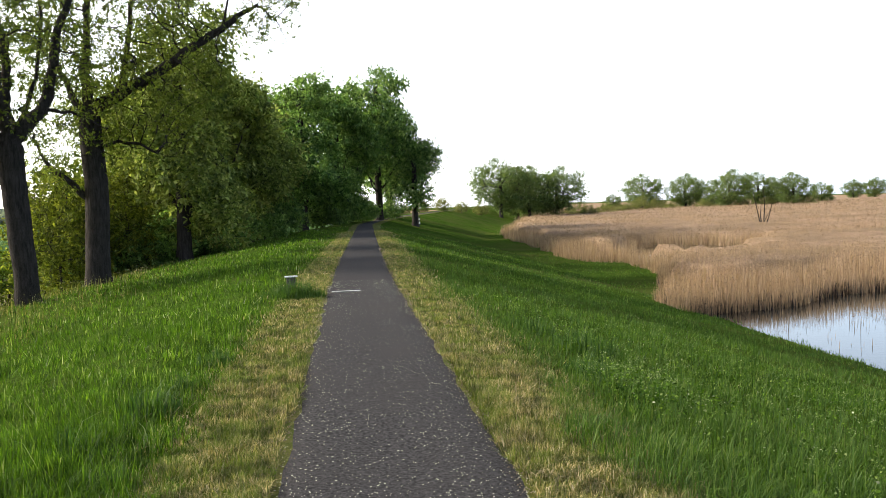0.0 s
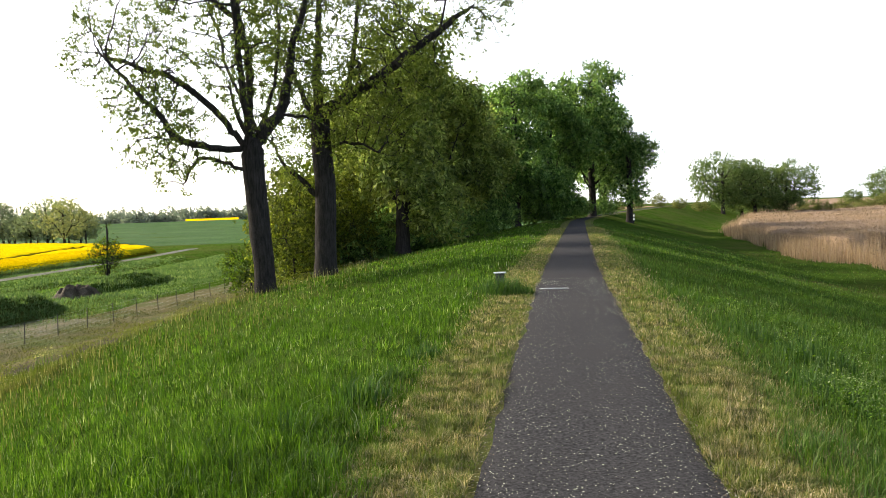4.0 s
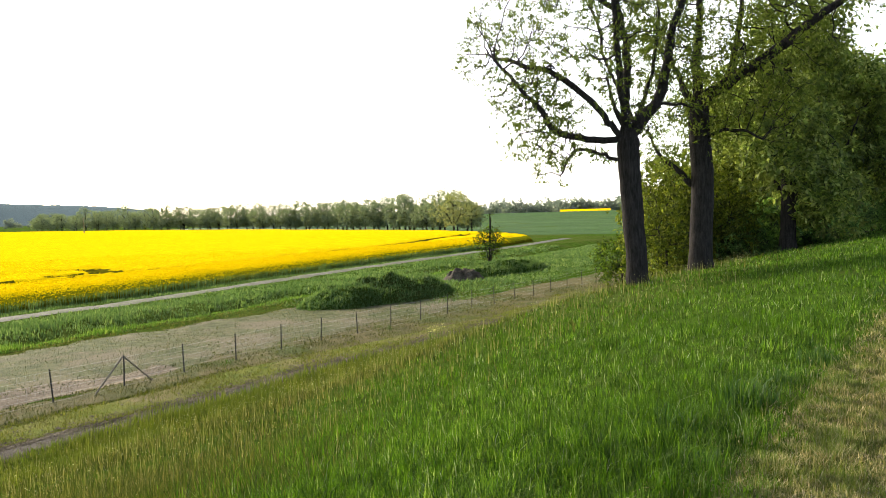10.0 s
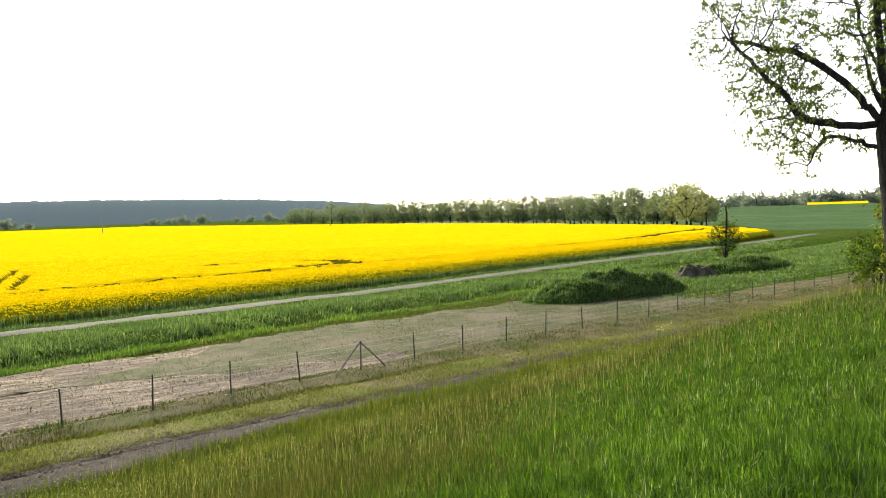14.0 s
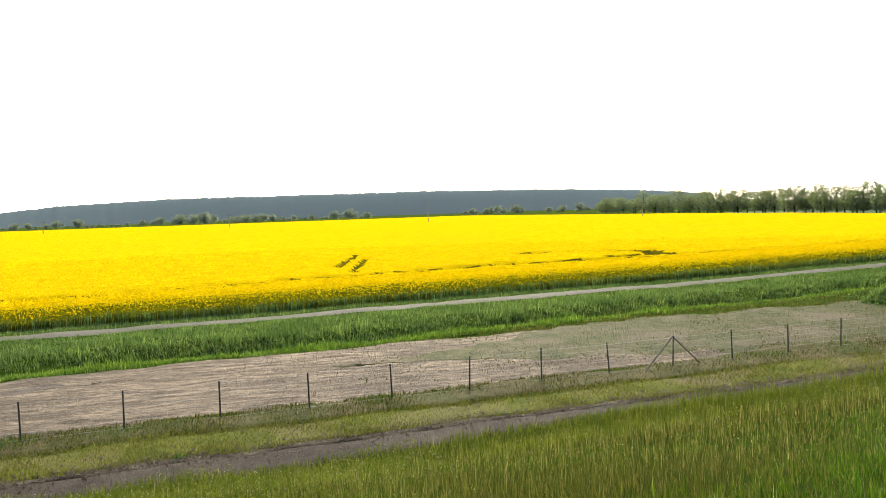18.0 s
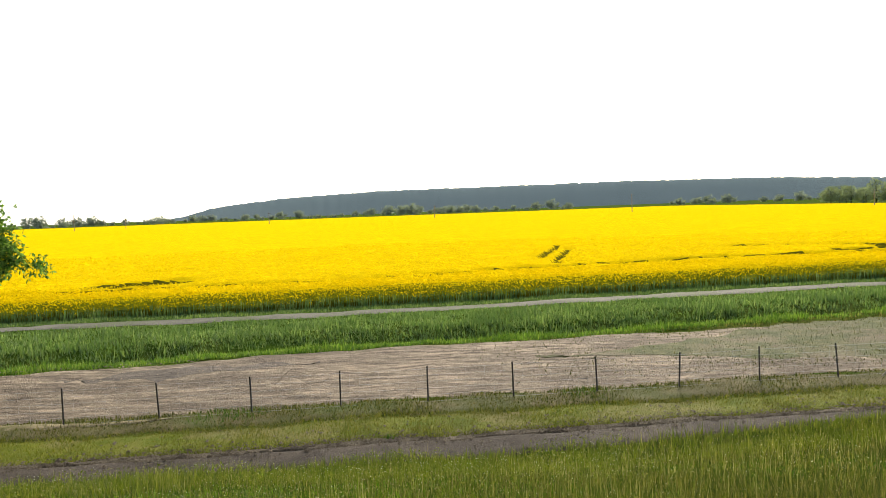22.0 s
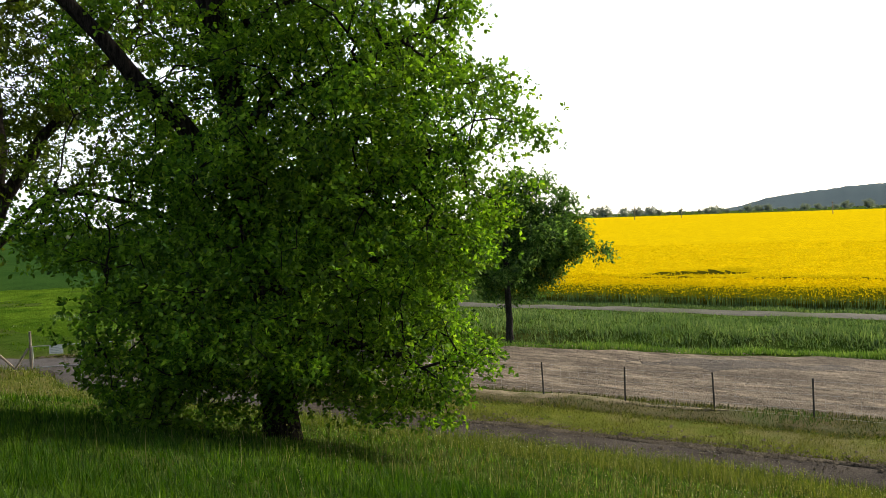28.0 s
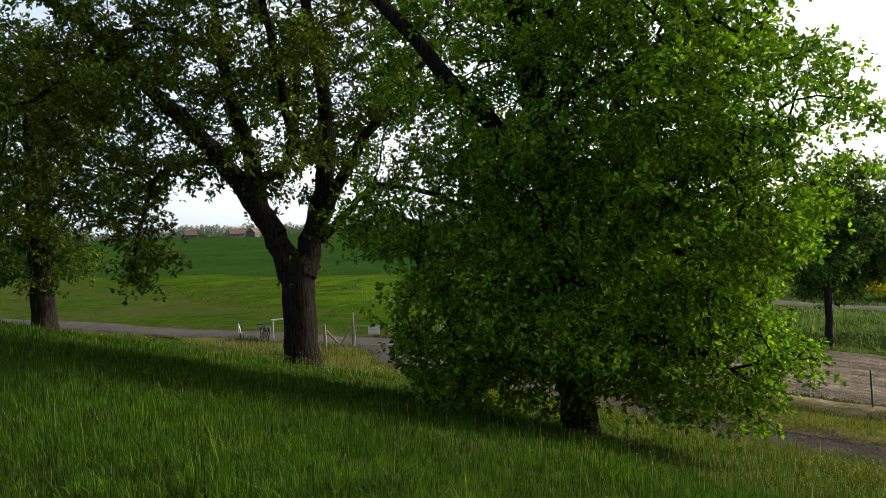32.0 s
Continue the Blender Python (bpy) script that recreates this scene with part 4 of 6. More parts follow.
k = 2300
cu = 34 * np.tan(rng.uniform(-0.95, 1.25, k))
cw = bank_line(cu) + rng.normal(0, 0.4, k)
tussocks("bank_tussocks", cu, cw, rng.uniform(0.25, 0.6, k), rng.uniform(0.22, 0.5, k) * (1 + 0.5 * vnoise(cu, cw, 3, 141)), 20, M_BANK, "fresh green grass tussocks on the yard side of the ditch")
k = 3600
cu = 38 * np.tan(rng.uniform(-1.0, 1.27, k))
s_ = rng.uniform(0, 1, k)
cw = bank_line(cu) + 2.6 + s_ * (field_edge(cu) - 5.0 - bank_line(cu) - 2.6)
tussocks("ditch_tussocks", cu, cw, rng.uniform(0.3, 0.8, k), rng.uniform(0.3, 0.62, k) * np.interp(s_, [0, 0.25, 0.75, 1], [0.9, 1.1, 0.8, 0.35]) * (1 + 0.4 * vnoise(cu, cw, 3, 101)), 18, M_DITCH, "rank green grass tussocks along the ditch")
k = 42000
u = 36 * np.tan(rng.uniform(-1.0, 1.27, k))
s_ = rng.uniform(0, 1, k)
w = bank_line(u) - 1.0 + s_ * (field_edge(u) - 4.3 - bank_line(u) + 1.0)
sow("ditch_grass", u, w, np.hypot(u, w), rng.uniform(0.08, 0.22, k), M_DITCH, "rough grass between the yard and the farm track", wide=0.0014, lean=1.2, simple=True)
k = 20000
u = 40 * np.tan(rng.uniform(-0.8, 1.2, k))
w = field_edge(u) - rng.uniform(0.1, 2.1, k)
sow("track_verge", u, w, np.hypot(u, w), rng.uniform(0.08, 0.3, k), M_DITCH, "grass verge between farm track and rape", wide=0.0014, lean=1.0, simple=True)
k = 1500
cu, cw = -42 - 100 * rng.uniform(0, 1, k) ** 1.3, rng.uniform(24, 95, k)
ok = cu > crop_edge(cw) + 1
cu, cw = cu[ok], cw[ok]
k = len(cu)
tussocks("pasture_tussocks", cu, cw, rng.uniform(0.5, 1.4, k), rng.uniform(0.12, 0.3, k), 22, M_PASTGRASS, "uneven tufts of grass in the pasture")
n = 34000
u, w = rng.uniform(40, 130, n), rng.uniform(27.5, 46, n)
w = np.minimum(w + np.maximum(field_edge(u) - 54.6, 0) * 0.6, field_edge(u) - 4.5)
sow("far_verge_grass", u, w, np.hypot(u, w), rng.uniform(0.1, 0.32, n) * (1 + 0.5 * vnoise(u, w, 4, 145)), M_DITCH, "tussocky grass between fence and ditch", wide=0.0015, lean=1.2, simple=True)

# stones and clods on the yard and the service road
k = 9000
cu, cw = rng.uniform(-44, 36, k), rng.uniform(27.5, 36.5, k)
k2 = 15000
cu = np.concatenate([cu, rng.uniform(-40, 60, k2)])
cw = np.concatenate([cw, road_mid(cu[k:]) + road_half(cu[k:]) + 0.1 + 0.28 * rng.normal(size=k2) * (1 + 2.2 * (rng.uniform(size=k2) < 0.3))])
cx, cy = xy(cu, cw)
cs = np.exp(rng.normal(-3.7, 0.45, k + k2))
t4 = np.array([(1, 0, -0.2), (-0.6, 0.9, -0.2), (-0.5, -0.9, -0.2), (0.1, 0.1, 0.9)])
a = rng.uniform(0, 6.3, k + k2)
rot = np.stack([np.stack([np.cos(a), -np.sin(a), 0 * a], -1), np.stack([np.sin(a), np.cos(a), 0 * a], -1), np.stack([0 * a, 0 * a, 1 + 0 * a], -1)], 1)
v = np.einsum("nij,kj->nki", rot, t4) * (cs[:, None] * np.array((1.4, 1.0, 0.7)))[:, None, :] + np.stack([cx, cy, height(cu, cw) + 0.085], -1)[:, None]
i_ = np.arange(k + k2)[:, None, None] * 4 + np.array([[0, 1, 3], [1, 2, 3], [2, 0, 3]])[None]
tagged(raw("stones", v.reshape(-1, 3), [i_.reshape(-1, 3)], [M_GRAVEL, M_SOIL], idx=(np.arange(3 * (k + k2)) >= 3 * k)), "loose stones and clods on gravel and road", "stones", kind="stuff")

# ---- trees ----
def tubes(pos, par, rad, sides_of):
    """Tapering bars along a tree of points."""
    vs, fs, off = [], [], 0
    for i in range(1, len(pos)):
        p = par[i]
        a, b = pos[p], pos[i]
        d = b - a
        ln = math.sqrt(d[0] * d[0] + d[1] * d[1] + d[2] * d[2])
        if ln < 1e-6:
            continue
        d = d / ln
        s = np.cross(d, (0.0, 0.0, 1.0) if abs(d[2]) < 0.9 else (1.0, 0.0, 0.0))
        s /= math.sqrt((s * s).sum())
        t = np.cross(d, s)
        k = sides_of(rad[i])
        an = np.arange(k) * 2 * math.pi / k
        ring = np.cos(an)[:, None] * s + np.sin(an)[:, None] * t
        r1 = min(rad[p], rad[i] * 1.35)
        vs += [a - d * rad[i] * 0.3 + ring * r1, b + ring * rad[i]]
        j = np.arange(k)
        fs.append(np.stack([off + j, off + (j + 1) % k, off + k + (j + 1) % k, off + k + j], -1))
        off += 2 * k
    return np.concatenate(vs), [np.concatenate(fs)]


def rosettes(centre, out, per, leaf, g, droop=0.35, slim=0.42, spread_=1.0):
    """Leaves in small stars: each springs from a shoot's end, its blade facing mostly up."""
    c, o = np.repeat(centre, per, 0), np.repeat(out, per, 0)
    n = len(c)
    d = g.normal(size=(n, 3)) * spread_ + o * 0.9
    d[:, 2] -= droop
    d /= np.linalg.norm(d, axis=1, keepdims=True) + 1e-9
    up = g.normal(size=(n, 3)) * 0.55 + np.array((0, 0, 1.0))
    s = np.cross(d, up)
    s /= np.linalg.norm(s, axis=1, keepdims=True) + 1e-9
    lift = np.cross(s, d)
    ln = (leaf * g.uniform(0.6, 1.25, n))[:, None]
    a = c + d * ln * 0.12
    m = a + d * ln * 0.58 + lift * ln * 0.1
    v = np.stack([a, m + s * ln * slim * 0.5, a + d * ln, m - s * ln * slim * 0.5], 1).reshape(-1, 3)
    return v, [np.arange(4 * n).reshape(-1, 4)]


def make_tree(name, seed, trunk, limbs, crowns, points, tufts, per, leaf, leafmat, barkmat, r_base, r_tip=0.01, step=0.42, gap=0.0, flare=1.3,
              spray=0.3, droop=0.35, taper=0.52, keep=0.72, slim=0.42, shell=0.42, floor=0.4, thin=3, sprouts=0, sides=4):
    """A tree at the origin, grown towards points spread through its crown. trunk: points; limbs: (points, radius);
    crowns: ellipsoids (centre, radii, share). Wood thickens with the shoots that it carries; leaves stand in stars on the thinnest shoots."""
    g = np.random.default_rng(seed)
    pos, par, bold = [np.array(trunk[0], float)], [-1], {}

    def chain(pts, start, r0, r1):
        pts = [np.array(q, float) for q in pts]
        for _ in range(2):     # round off the corners
            cut = [pts[0]]
            for a, b in zip(pts, pts[1:]):
                cut += [a * 0.75 + b * 0.25, a * 0.25 + b * 0.75]
            pts = cut + [pts[-1]]
        last, k0 = start, len(pos)
        for a, b in zip(pts, pts[1:]):
            k = max(1, int(np.linalg.norm(b - a) / step))
            for q in range(1, k + 1):
                pos.append(a + (b - a) * q / k + g.normal(size=3) * (0.012 if start == 0 else 0.035))
                par.append(last)
                last = len(pos) - 1
        for q in range(k0, len(pos)):
            bold[q] = r0 + (r1 - r0) * (q - k0) / max(1, len(pos) - k0)

    chain(trunk, 0, r_base, r_base * keep)
    n_trunk = len(pos)
    for lb, r0 in limbs:
        j = int(np.linalg.norm(np.array(pos) - np.array(lb[0], float), axis=1).argmin())
        if par[j] > 0:
            j = par[j]
        chain([pos[j], *lb], j, r0, r0 * 0.12)
    cs = []
    for c, rr, share in crowns:
        k = int(points * share)
        d = g.normal(size=(k, 3))
        d /= np.linalg.norm(d, axis=1, keepdims=True)
        bump = 1 + 0.22 * vnoise(d[:, 0] * 2.6 + c[0], d[:, 1] * 2.6 + d[:, 2] * 3.4, 1.0, seed)
        cs.append(np.array(c) + d * (g.uniform(0.05, 1, k) ** shell * bump)[:, None] * np.array(rr))
    A = np.concatenate(cs)
    A = A[A[:, 2] > floor]
    if gap:
        A = A[vnoise(A[:, 0] + A[:, 2] * 0.7, A[:, 1] - A[:, 2] * 0.6, 2.0, seed + 9) > gap * 2 - 1]
    P, parent = np.array(pos), list(par)
    open_ = np.arange(len(P)) >= max(2, int(0.18 * n_trunk))
    D = np.linalg.norm(A[:, None] - P[None], axis=2) + np.where(open_, 0, 50.0)[None]
    near, nd = D.argmin(1), D.min(1)
    live = nd > 0.5 * step
    for _ in range(70):
        if not live.any():
            break
        idx = near[live]
        pull = A[live] - P[idx]
        pull /= np.linalg.norm(pull, axis=1, keepdims=True) + 1e-9
        total = np.zeros((len(P), 3))
        np.add.at(total, idx, pull)
        nodes = np.unique(idx)
        d = total[nodes]
        d = d / (np.linalg.norm(d, axis=1, keepdims=True) + 1e-6) + g.normal(size=d.shape) * 0.22
        d /= np.linalg.norm(d, axis=1, keepdims=True) + 1e-9
        Q = P[nodes] + d * step
        L = A[live]
        E2 = (L * L).sum(1)[:, None] + (Q * Q).sum(1)[None] - 2 * L @ Q.T
        j, dm = E2.argmin(1), np.sqrt(np.maximum(E2.min(1), 0))
        better = dm < nd[live] - 0.05 * step
        used = np.unique(j[better])
        if len(used) == 0:
            break
        where = np.full(len(Q), -1)
        where[used] = len(P) + np.arange(len(used))
        li = np.nonzero(live)[0][better]
        near[li], nd[li] = where[j[better]], dm[better]
        parent += [int(q) for q in nodes[used]]
        P = np.concatenate([P, Q[used]])
        live &= nd > 0.75 * step
    n = len(P)
    parent = np.array(parent)
    kids = np.bincount(parent[1:], minlength=n)
    load = (kids == 0).astype(float)
    for i in range(n - 1, 0, -1):
        load[parent[i]] += load[i]
    rad = r_tip * np.maximum(load, 1) ** taper
    rad = r_tip + (rad - r_tip) * min(1.0, (r_base - r_tip) / max(rad[0] - r_tip, 1e-3))
    for q, r_ in bold.items():
        rad[q] = max(rad[q], r_)
    rad[0] = max(rad[0], r_base)
    low = P[:, 2] < 1.1
    rad[low & (np.arange(n) < n_trunk)] *= 1 + (flare - 1) * (1 - np.maximum(P[low & (np.arange(n) < n_trunk), 2], 0) / 1.1) ** 2
    root = new(name)
    v_, f_ = tubes(P, parent, rad, lambda q: 14 if q > 0.25 else 9 if q > 0.1 else sides if q > 0.03 else 3)
    raw("trunk", v_, f_, barkmat, root, flat=False)
    fine = np.nonzero((load <= thin) & (np.arange(n) >= len(pos)))[0]
    if sprouts:
        fine = np.concatenate([fine, g.integers(n_trunk // 2, len(pos), sprouts)])
    pick = fine[g.integers(0, len(fine), tufts)]
    out = P[pick] - P[parent[pick]]
    out /= np.linalg.norm(out, axis=1, keepdims=True) + 1e-9
    off = g.normal(size=(tufts, 3)) * np.array((1, 1, 0.6)) * spray
    c = P[pick] + off
    c = c[(c[:, 2] > 0.12)]
    o = out[:len(c)] * 0.5 + off[:len(c)] / (spray + 1e-6) * 0.35
    v_, f_ = rosettes(c, o, per, leaf, g, droop, slim)
    raw("crown", v_, f_, leafmat, root)
    return root


def stand(ob, x, y, turn=0.0, size=1.0, sink=0.05, z=None):
    ob.matrix_basis = pose(x, y, float(height_xy(x, y)) - sink if z is None else z, 0, 0, turn) @ Matrix.Scale(size, 4)
    return ob


def plane_pts(pts, az):
    """Points given as (metres to the right as seen along az, height, metres away) turned into x, y, z."""
    a = radians(az)
    right, away = np.array((math.cos(a), math.sin(a))), np.array((-math.sin(a), math.cos(a)))
    return [(*(right * q[0] + away * (q[2] if len(q) > 2 else 0.0)), q[1]) for q in pts]


def crown_at(az, q, rr, share):
    return (plane_pts([(q[0], q[1], q[2])], az)[0], rr, share)


# the old tree at the gate
A = 160.8
oak = make_tree("oak_tree", 3, plane_pts([(0, 0), (0, 1.5), (-0.03, 3.0), (0, 3.7)], A),
                [(plane_pts(l, A), r_) for l, r_ in (
                    ([(-0.12, 2.9), (-0.48, 4.2), (-1.3, 5.7, -0.2), (-2.2, 7.1, -0.5), (-3.35, 8.4, -0.8), (-4.6, 9.8, -1), (-5.8, 11.2, -1.3), (-7.6, 12.5, -1.5), (-9.4, 13.4, -1.5)], 0.5),
                    ([(0.1, 2.9), (0.42, 4.2), (0.8, 5.5, 0.2), (1.2, 7.3, 0.3), (1.1, 9.1, 0.4), (0.8, 11.7, 0.5), (0.4, 14, 0.5), (0.5, 17, 0)], 0.52),
                    ([(-1.3, 5.7), (-1.45, 7.7, 0.5), (-2.2, 9.9, 0.8), (-2.4, 12.1, 1), (-2.9, 15.5, 1)], 0.4),
                    ([(0.8, 4.9), (2.0, 7.3, -0.5), (3.2, 8.9, -0.9), (4.4, 10.1, -1.3), (5.4, 11.6, -1.5)], 0.28),
                    ([(0.9, 4.4), (1.8, 5.5, -0.5), (2.4, 6.1, -0.7), (3.3, 6.35, -0.9), (5.8, 6.6, -1.2)], 0.18),
                    ([(-2.2, 7.1, -0.5), (-3.4, 7.15, -1), (-4.3, 6.7, -1.4), (-4.8, 4.9, -1.8), (-5.0, 3.6, -2)], 0.15),
                    ([(-5.8, 11.2, -1.3), (-4.0, 11.5, -0.8), (-2.6, 10.9, -0.5)], 0.14),
                    ([(-5.4, 10.6, -1.3), (-6.8, 9.4, -1.8), (-8.2, 8.8, -2)], 0.16),
                    ([(-0.2, 7, 1.5), (0.3, 10, 3), (0.2, 13, 4.5)], 0.25), ([(0, 7.6, -0.6), (-0.5, 10.5, -2.6), (-0.8, 13, -4.2)], 0.22))],
                [crown_at(A, (-0.9, 13.2, 0), (9.2, 8.5, 7.2), 0.72), crown_at(A, (-6.6, 8.2, -1.5), (3.2, 3.5, 3.4), 0.09), crown_at(A, (5.4, 7.4, -1.5), (2.4, 3, 1.8), 0.035),
                 crown_at(A, (-4.7, 4.6, -1.9), (0.9, 1.0, 1.7), 0.03), crown_at(A, (0.5, 9.8, 2.5), (4.6, 2.6, 2.4), 0.06)],
                2300, 28000, 6, 0.165, M_LEAF_OLD, M_OAKBARK, 0.58, step=0.5, gap=0.27, spray=0.26, keep=0.95, sprouts=100, slim=0.55)
ox, oy = -9.5, -26.9
tagged(stand(oak, ox, oy), "old oak with forked furrowed trunk and open crown", "tree", group="dike trees")
# the dense leafy tree whose crown reaches the grass
B = 141.15
leafy_tree = make_tree("leafy_tree", 5, plane_pts([(0, 0), (-0.1, 2.0), (-0.3, 4.2), (-0.65, 6.5), (-1.1, 9), (-1.2, 13)], B),
                       [(plane_pts(l, B), r_) for l, r_ in (
                           ([(-0.4, 4.8), (-1.2, 5.8, -0.9), (-2.0, 6.7, -1.6), (-2.9, 7.8, -2.2), (-3.8, 9.0, -2.6), (-4.4, 10, -2.8)], 0.25),
                           ([(0.2, 4.2), (1.6, 4.9, -0.8), (2.8, 5.25, -1.0), (3.7, 5.6, -0.7)], 0.04), ([(0.1, 3), (1.8, 3.4, 1.0), (3.4, 3.6, 1.5)], 0.09),
                           ([(0, 2.2), (-1.6, 2.8, -0.8), (-3.0, 2.9, -1)], 0.09), ([(-0.3, 5, 1), (0, 8, 2.5)], 0.12), ([(-0.5, 6.2), (1.0, 8.2, 0.5), (2.4, 10.5, 1)], 0.14),
                           ([(-0.2, 3.4), (-2.0, 4.6, 0.2), (-4.0, 5.1, 0.3)], 0.1), ([(0, 2.0), (1.4, 2.0, -1.2), (2.6, 1.6, -1.8)], 0.07), ([(-0.9, 8), (1.0, 8.8, 0), (2.8, 9.6, 0), (3.8, 10.4, 0)], 0.08), ([(-0.6, 6.2, -0.2), (1.0, 6.9, -1.4), (2.8, 7.6, -1.6)], 0.08))],
                       [crown_at(B, (0.5, 3.6, 0), (4.0, 3.5, 2.6), 0.46), crown_at(B, (-3.9, 4.3, 0.4), (0.9, 0.9, 0.75), 0.03), crown_at(B, (0.8, 6.1, 0), (3.5, 3.8, 2.6), 0.25), crown_at(B, (1.2, 9.8, 0), (3.0, 3.7, 4.4), 0.28), crown_at(B, (-2.6, 7.4, 0), (1.6, 1.8, 1.4), 0.012), crown_at(B, (2.8, 4.9, 0), (1.9, 2.5, 1.5), 0.06),
                        crown_at(B, (2.2, 1.5, -0.6), (1.9, 1.9, 1.1), 0.07), crown_at(B, (-2.2, 1.8, 0), (1.5, 1.8, 1.0), 0.05), crown_at(B, (-1.0, 1.1, -0.5), (2.4, 1.1, 0.9), 0.025), crown_at(B, (5.2, 5.95, 0), (0.6, 0.4, 0.2), 0.003)],
                       2400, 41000, 6, 0.107, M_LEAF_OAK, M_OAKBARK, 0.33, step=0.36, gap=0.13, spray=0.2, flare=1.25, shell=0.3, floor=0.12, droop=0.1, slim=0.6, thin=2)
bx, by = -10.4, -12.9
tagged(stand(leafy_tree, bx, by), "dense green leafy tree with foliage down to the grass", "tree", group="dike trees")
# tree by the road, past the old oak
side_tree = make_tree("roadside_tree", 8, [(0, 0, 0), (0.1, 0, 3), (0.2, 0.2, 7), (0, 0, 12)], [([(1, 1, 5), (3, 1, 6.5)], 0.2), ([(-1, 0, 5), (-3, -1, 7)], 0.2), ([(0, 1.5, 6), (0.5, 3, 8)], 0.18), ([(2, -1, 4), (4, -1.5, 4.4)], 0.16)],
                      [((0, 0, 9), (6.0, 6.0, 6.2), 0.78), ((2.6, 0, 4.4), (3.6, 3.5, 2.2), 0.22)], 900, 9500, 5, 0.26, M_LEAF_OLD, M_OAKBARK, 0.6, step=0.6, gap=0.28, spray=0.42)
sx_, sy_ = -2.85, -57.5
tagged(stand(side_tree, sx_, sy_, 30, 1.3), "broad tree with sunlit trunk beside the service road", "tree", group="dike trees")
# small tree at the ditch
small = make_tree("young_oak", 11, [(0, 0, 0), (0, 0, 1.6), (0.1, 0, 4), (0, 0, 6.5)], [([(0.8, 0, 2.8), (2.0, 0, 3.3)], 0.05), ([(-0.8, 0.3, 3), (-2, 0.5, 3.8)], 0.05), ([(0, 0.8, 3.2), (0.2, 1.8, 4)], 0.05)],
                  [((-0.4, 0.7, 5.4), (2.7, 2.6, 2.7), 0.46), ((-2.1, 1.3, 3.9), (2.2, 2.2, 1.7), 0.28), ((1.7, 0.2, 4.0), (2.0, 2.0, 1.5), 0.26), ((-0.2, 0.4, 2.7), (2.0, 1.9, 0.8), 0.12)], 900, 8000, 5, 0.2, M_LEAF_YOUNG, M_BARK, 0.16, gap=0.36, spray=0.26, r_tip=0.008, step=0.35)
mx, my = -35.6, -25.7
tagged(stand(small, mx, my, 0, 1.18), "small round oak standing by the ditch, leaf green tinted for haze", "tree")
# the sparse old trees in front of the grove
C = 27.35
old = make_tree("sparse_tree", 14, plane_pts([(0, 0), (-0.08, 1.6), (-0.2, 3.6), (-0.3, 5.0), (-0.3, 5.6)], C),
                [(plane_pts(l, C), r_) for l, r_ in (
                    ([(-0.1, 6.1), (0.9, 7.1), (1.18, 8.2), (1.3, 9.3, -0.2), (1.8, 10.7, -0.3), (2.1, 12.5, -0.4), (2.4, 15, -0.5)], 0.29),
                    ([(-0.45, 6.2), (-0.32, 7.3, 0.2), (-0.27, 8.3, 0.3), (-0.32, 9.5, 0.3), (-0.6, 10.6, 0.3), (-0.8, 12.5, 0.2), (-1.1, 15, 0)], 0.2),
                    ([(-0.6, 6.4), (-0.85, 7.2, -0.3), (-1.1, 8.1, -0.4)], 0.16),
                    ([(-0.7, 5.9), (-1.2, 6.7), (-2.0, 7.6, 0.3), (-3.1, 8.5, 0.5), (-4.4, 8.9, 0.6), (-5.8, 9.4, 0.7)], 0.15),
                    ([(-0.8, 5.6), (-2.0, 5.75, -0.5), (-3.05, 6.0, -0.7), (-3.6, 7.0, -0.8), (-4.4, 7.8, -0.8), (-5.4, 9.0, -0.8)], 0.12),
                    ([(-0.7, 4.9), (-1.5, 5.25, 0.5), (-2.5, 5.45, 0.7), (-3.0, 4.3, 0.8)], 0.1),
                    ([(0.95, 7.0, -0.1), (2.1, 6.8, -0.5), (2.9, 6.2, -0.7)], 0.09),
                    ([(-0.1, 6.1, 0.3), (0.35, 7.3, 0.7), (0.9, 9.0, 1.1), (1.0, 12, 1.5)], 0.16),
                    ([(-0.4, 6.4, -0.6), (-0.6, 9.0, -2), (-0.8, 11.5, -3)], 0.14), ([(-0.2, 6.6, 0.8), (-1.2, 9.2, 2.4), (-1.8, 12, 3)], 0.13),
                    ([(-0.7, 10.8, 0.3), (-2.2, 12.0, 0.5), (-3.6, 12.3, 0.6)], 0.07))],
                [crown_at(C, (-1.7, 10.6, 0), (4.6, 4.2, 5.4), 0.72), crown_at(C, (-3.2, 7.0, 0), (2.6, 2.2, 2.2), 0.3), crown_at(C, (-3.2, 4.9, 0.3), (1.2, 1.0, 1.0), 0.06), crown_at(C, (-5.8, 9.4, 0.2), (1.3, 1.2, 1.4), 0.07)],
                2000, 5400, 7, 0.15, M_LEAF_FRESH, M_BARK, 0.4, r_tip=0.012, step=0.4, gap=0.2, spray=0.13, droop=0.9, keep=1.12, flare=1.18, taper=0.5, slim=0.36)
tx, ty = -14.8, 28.9
tagged(stand(old, tx, ty), "old tree with dark leaning trunk and sparse fresh leaves", "tree", group="dike trees")
D = 23.2
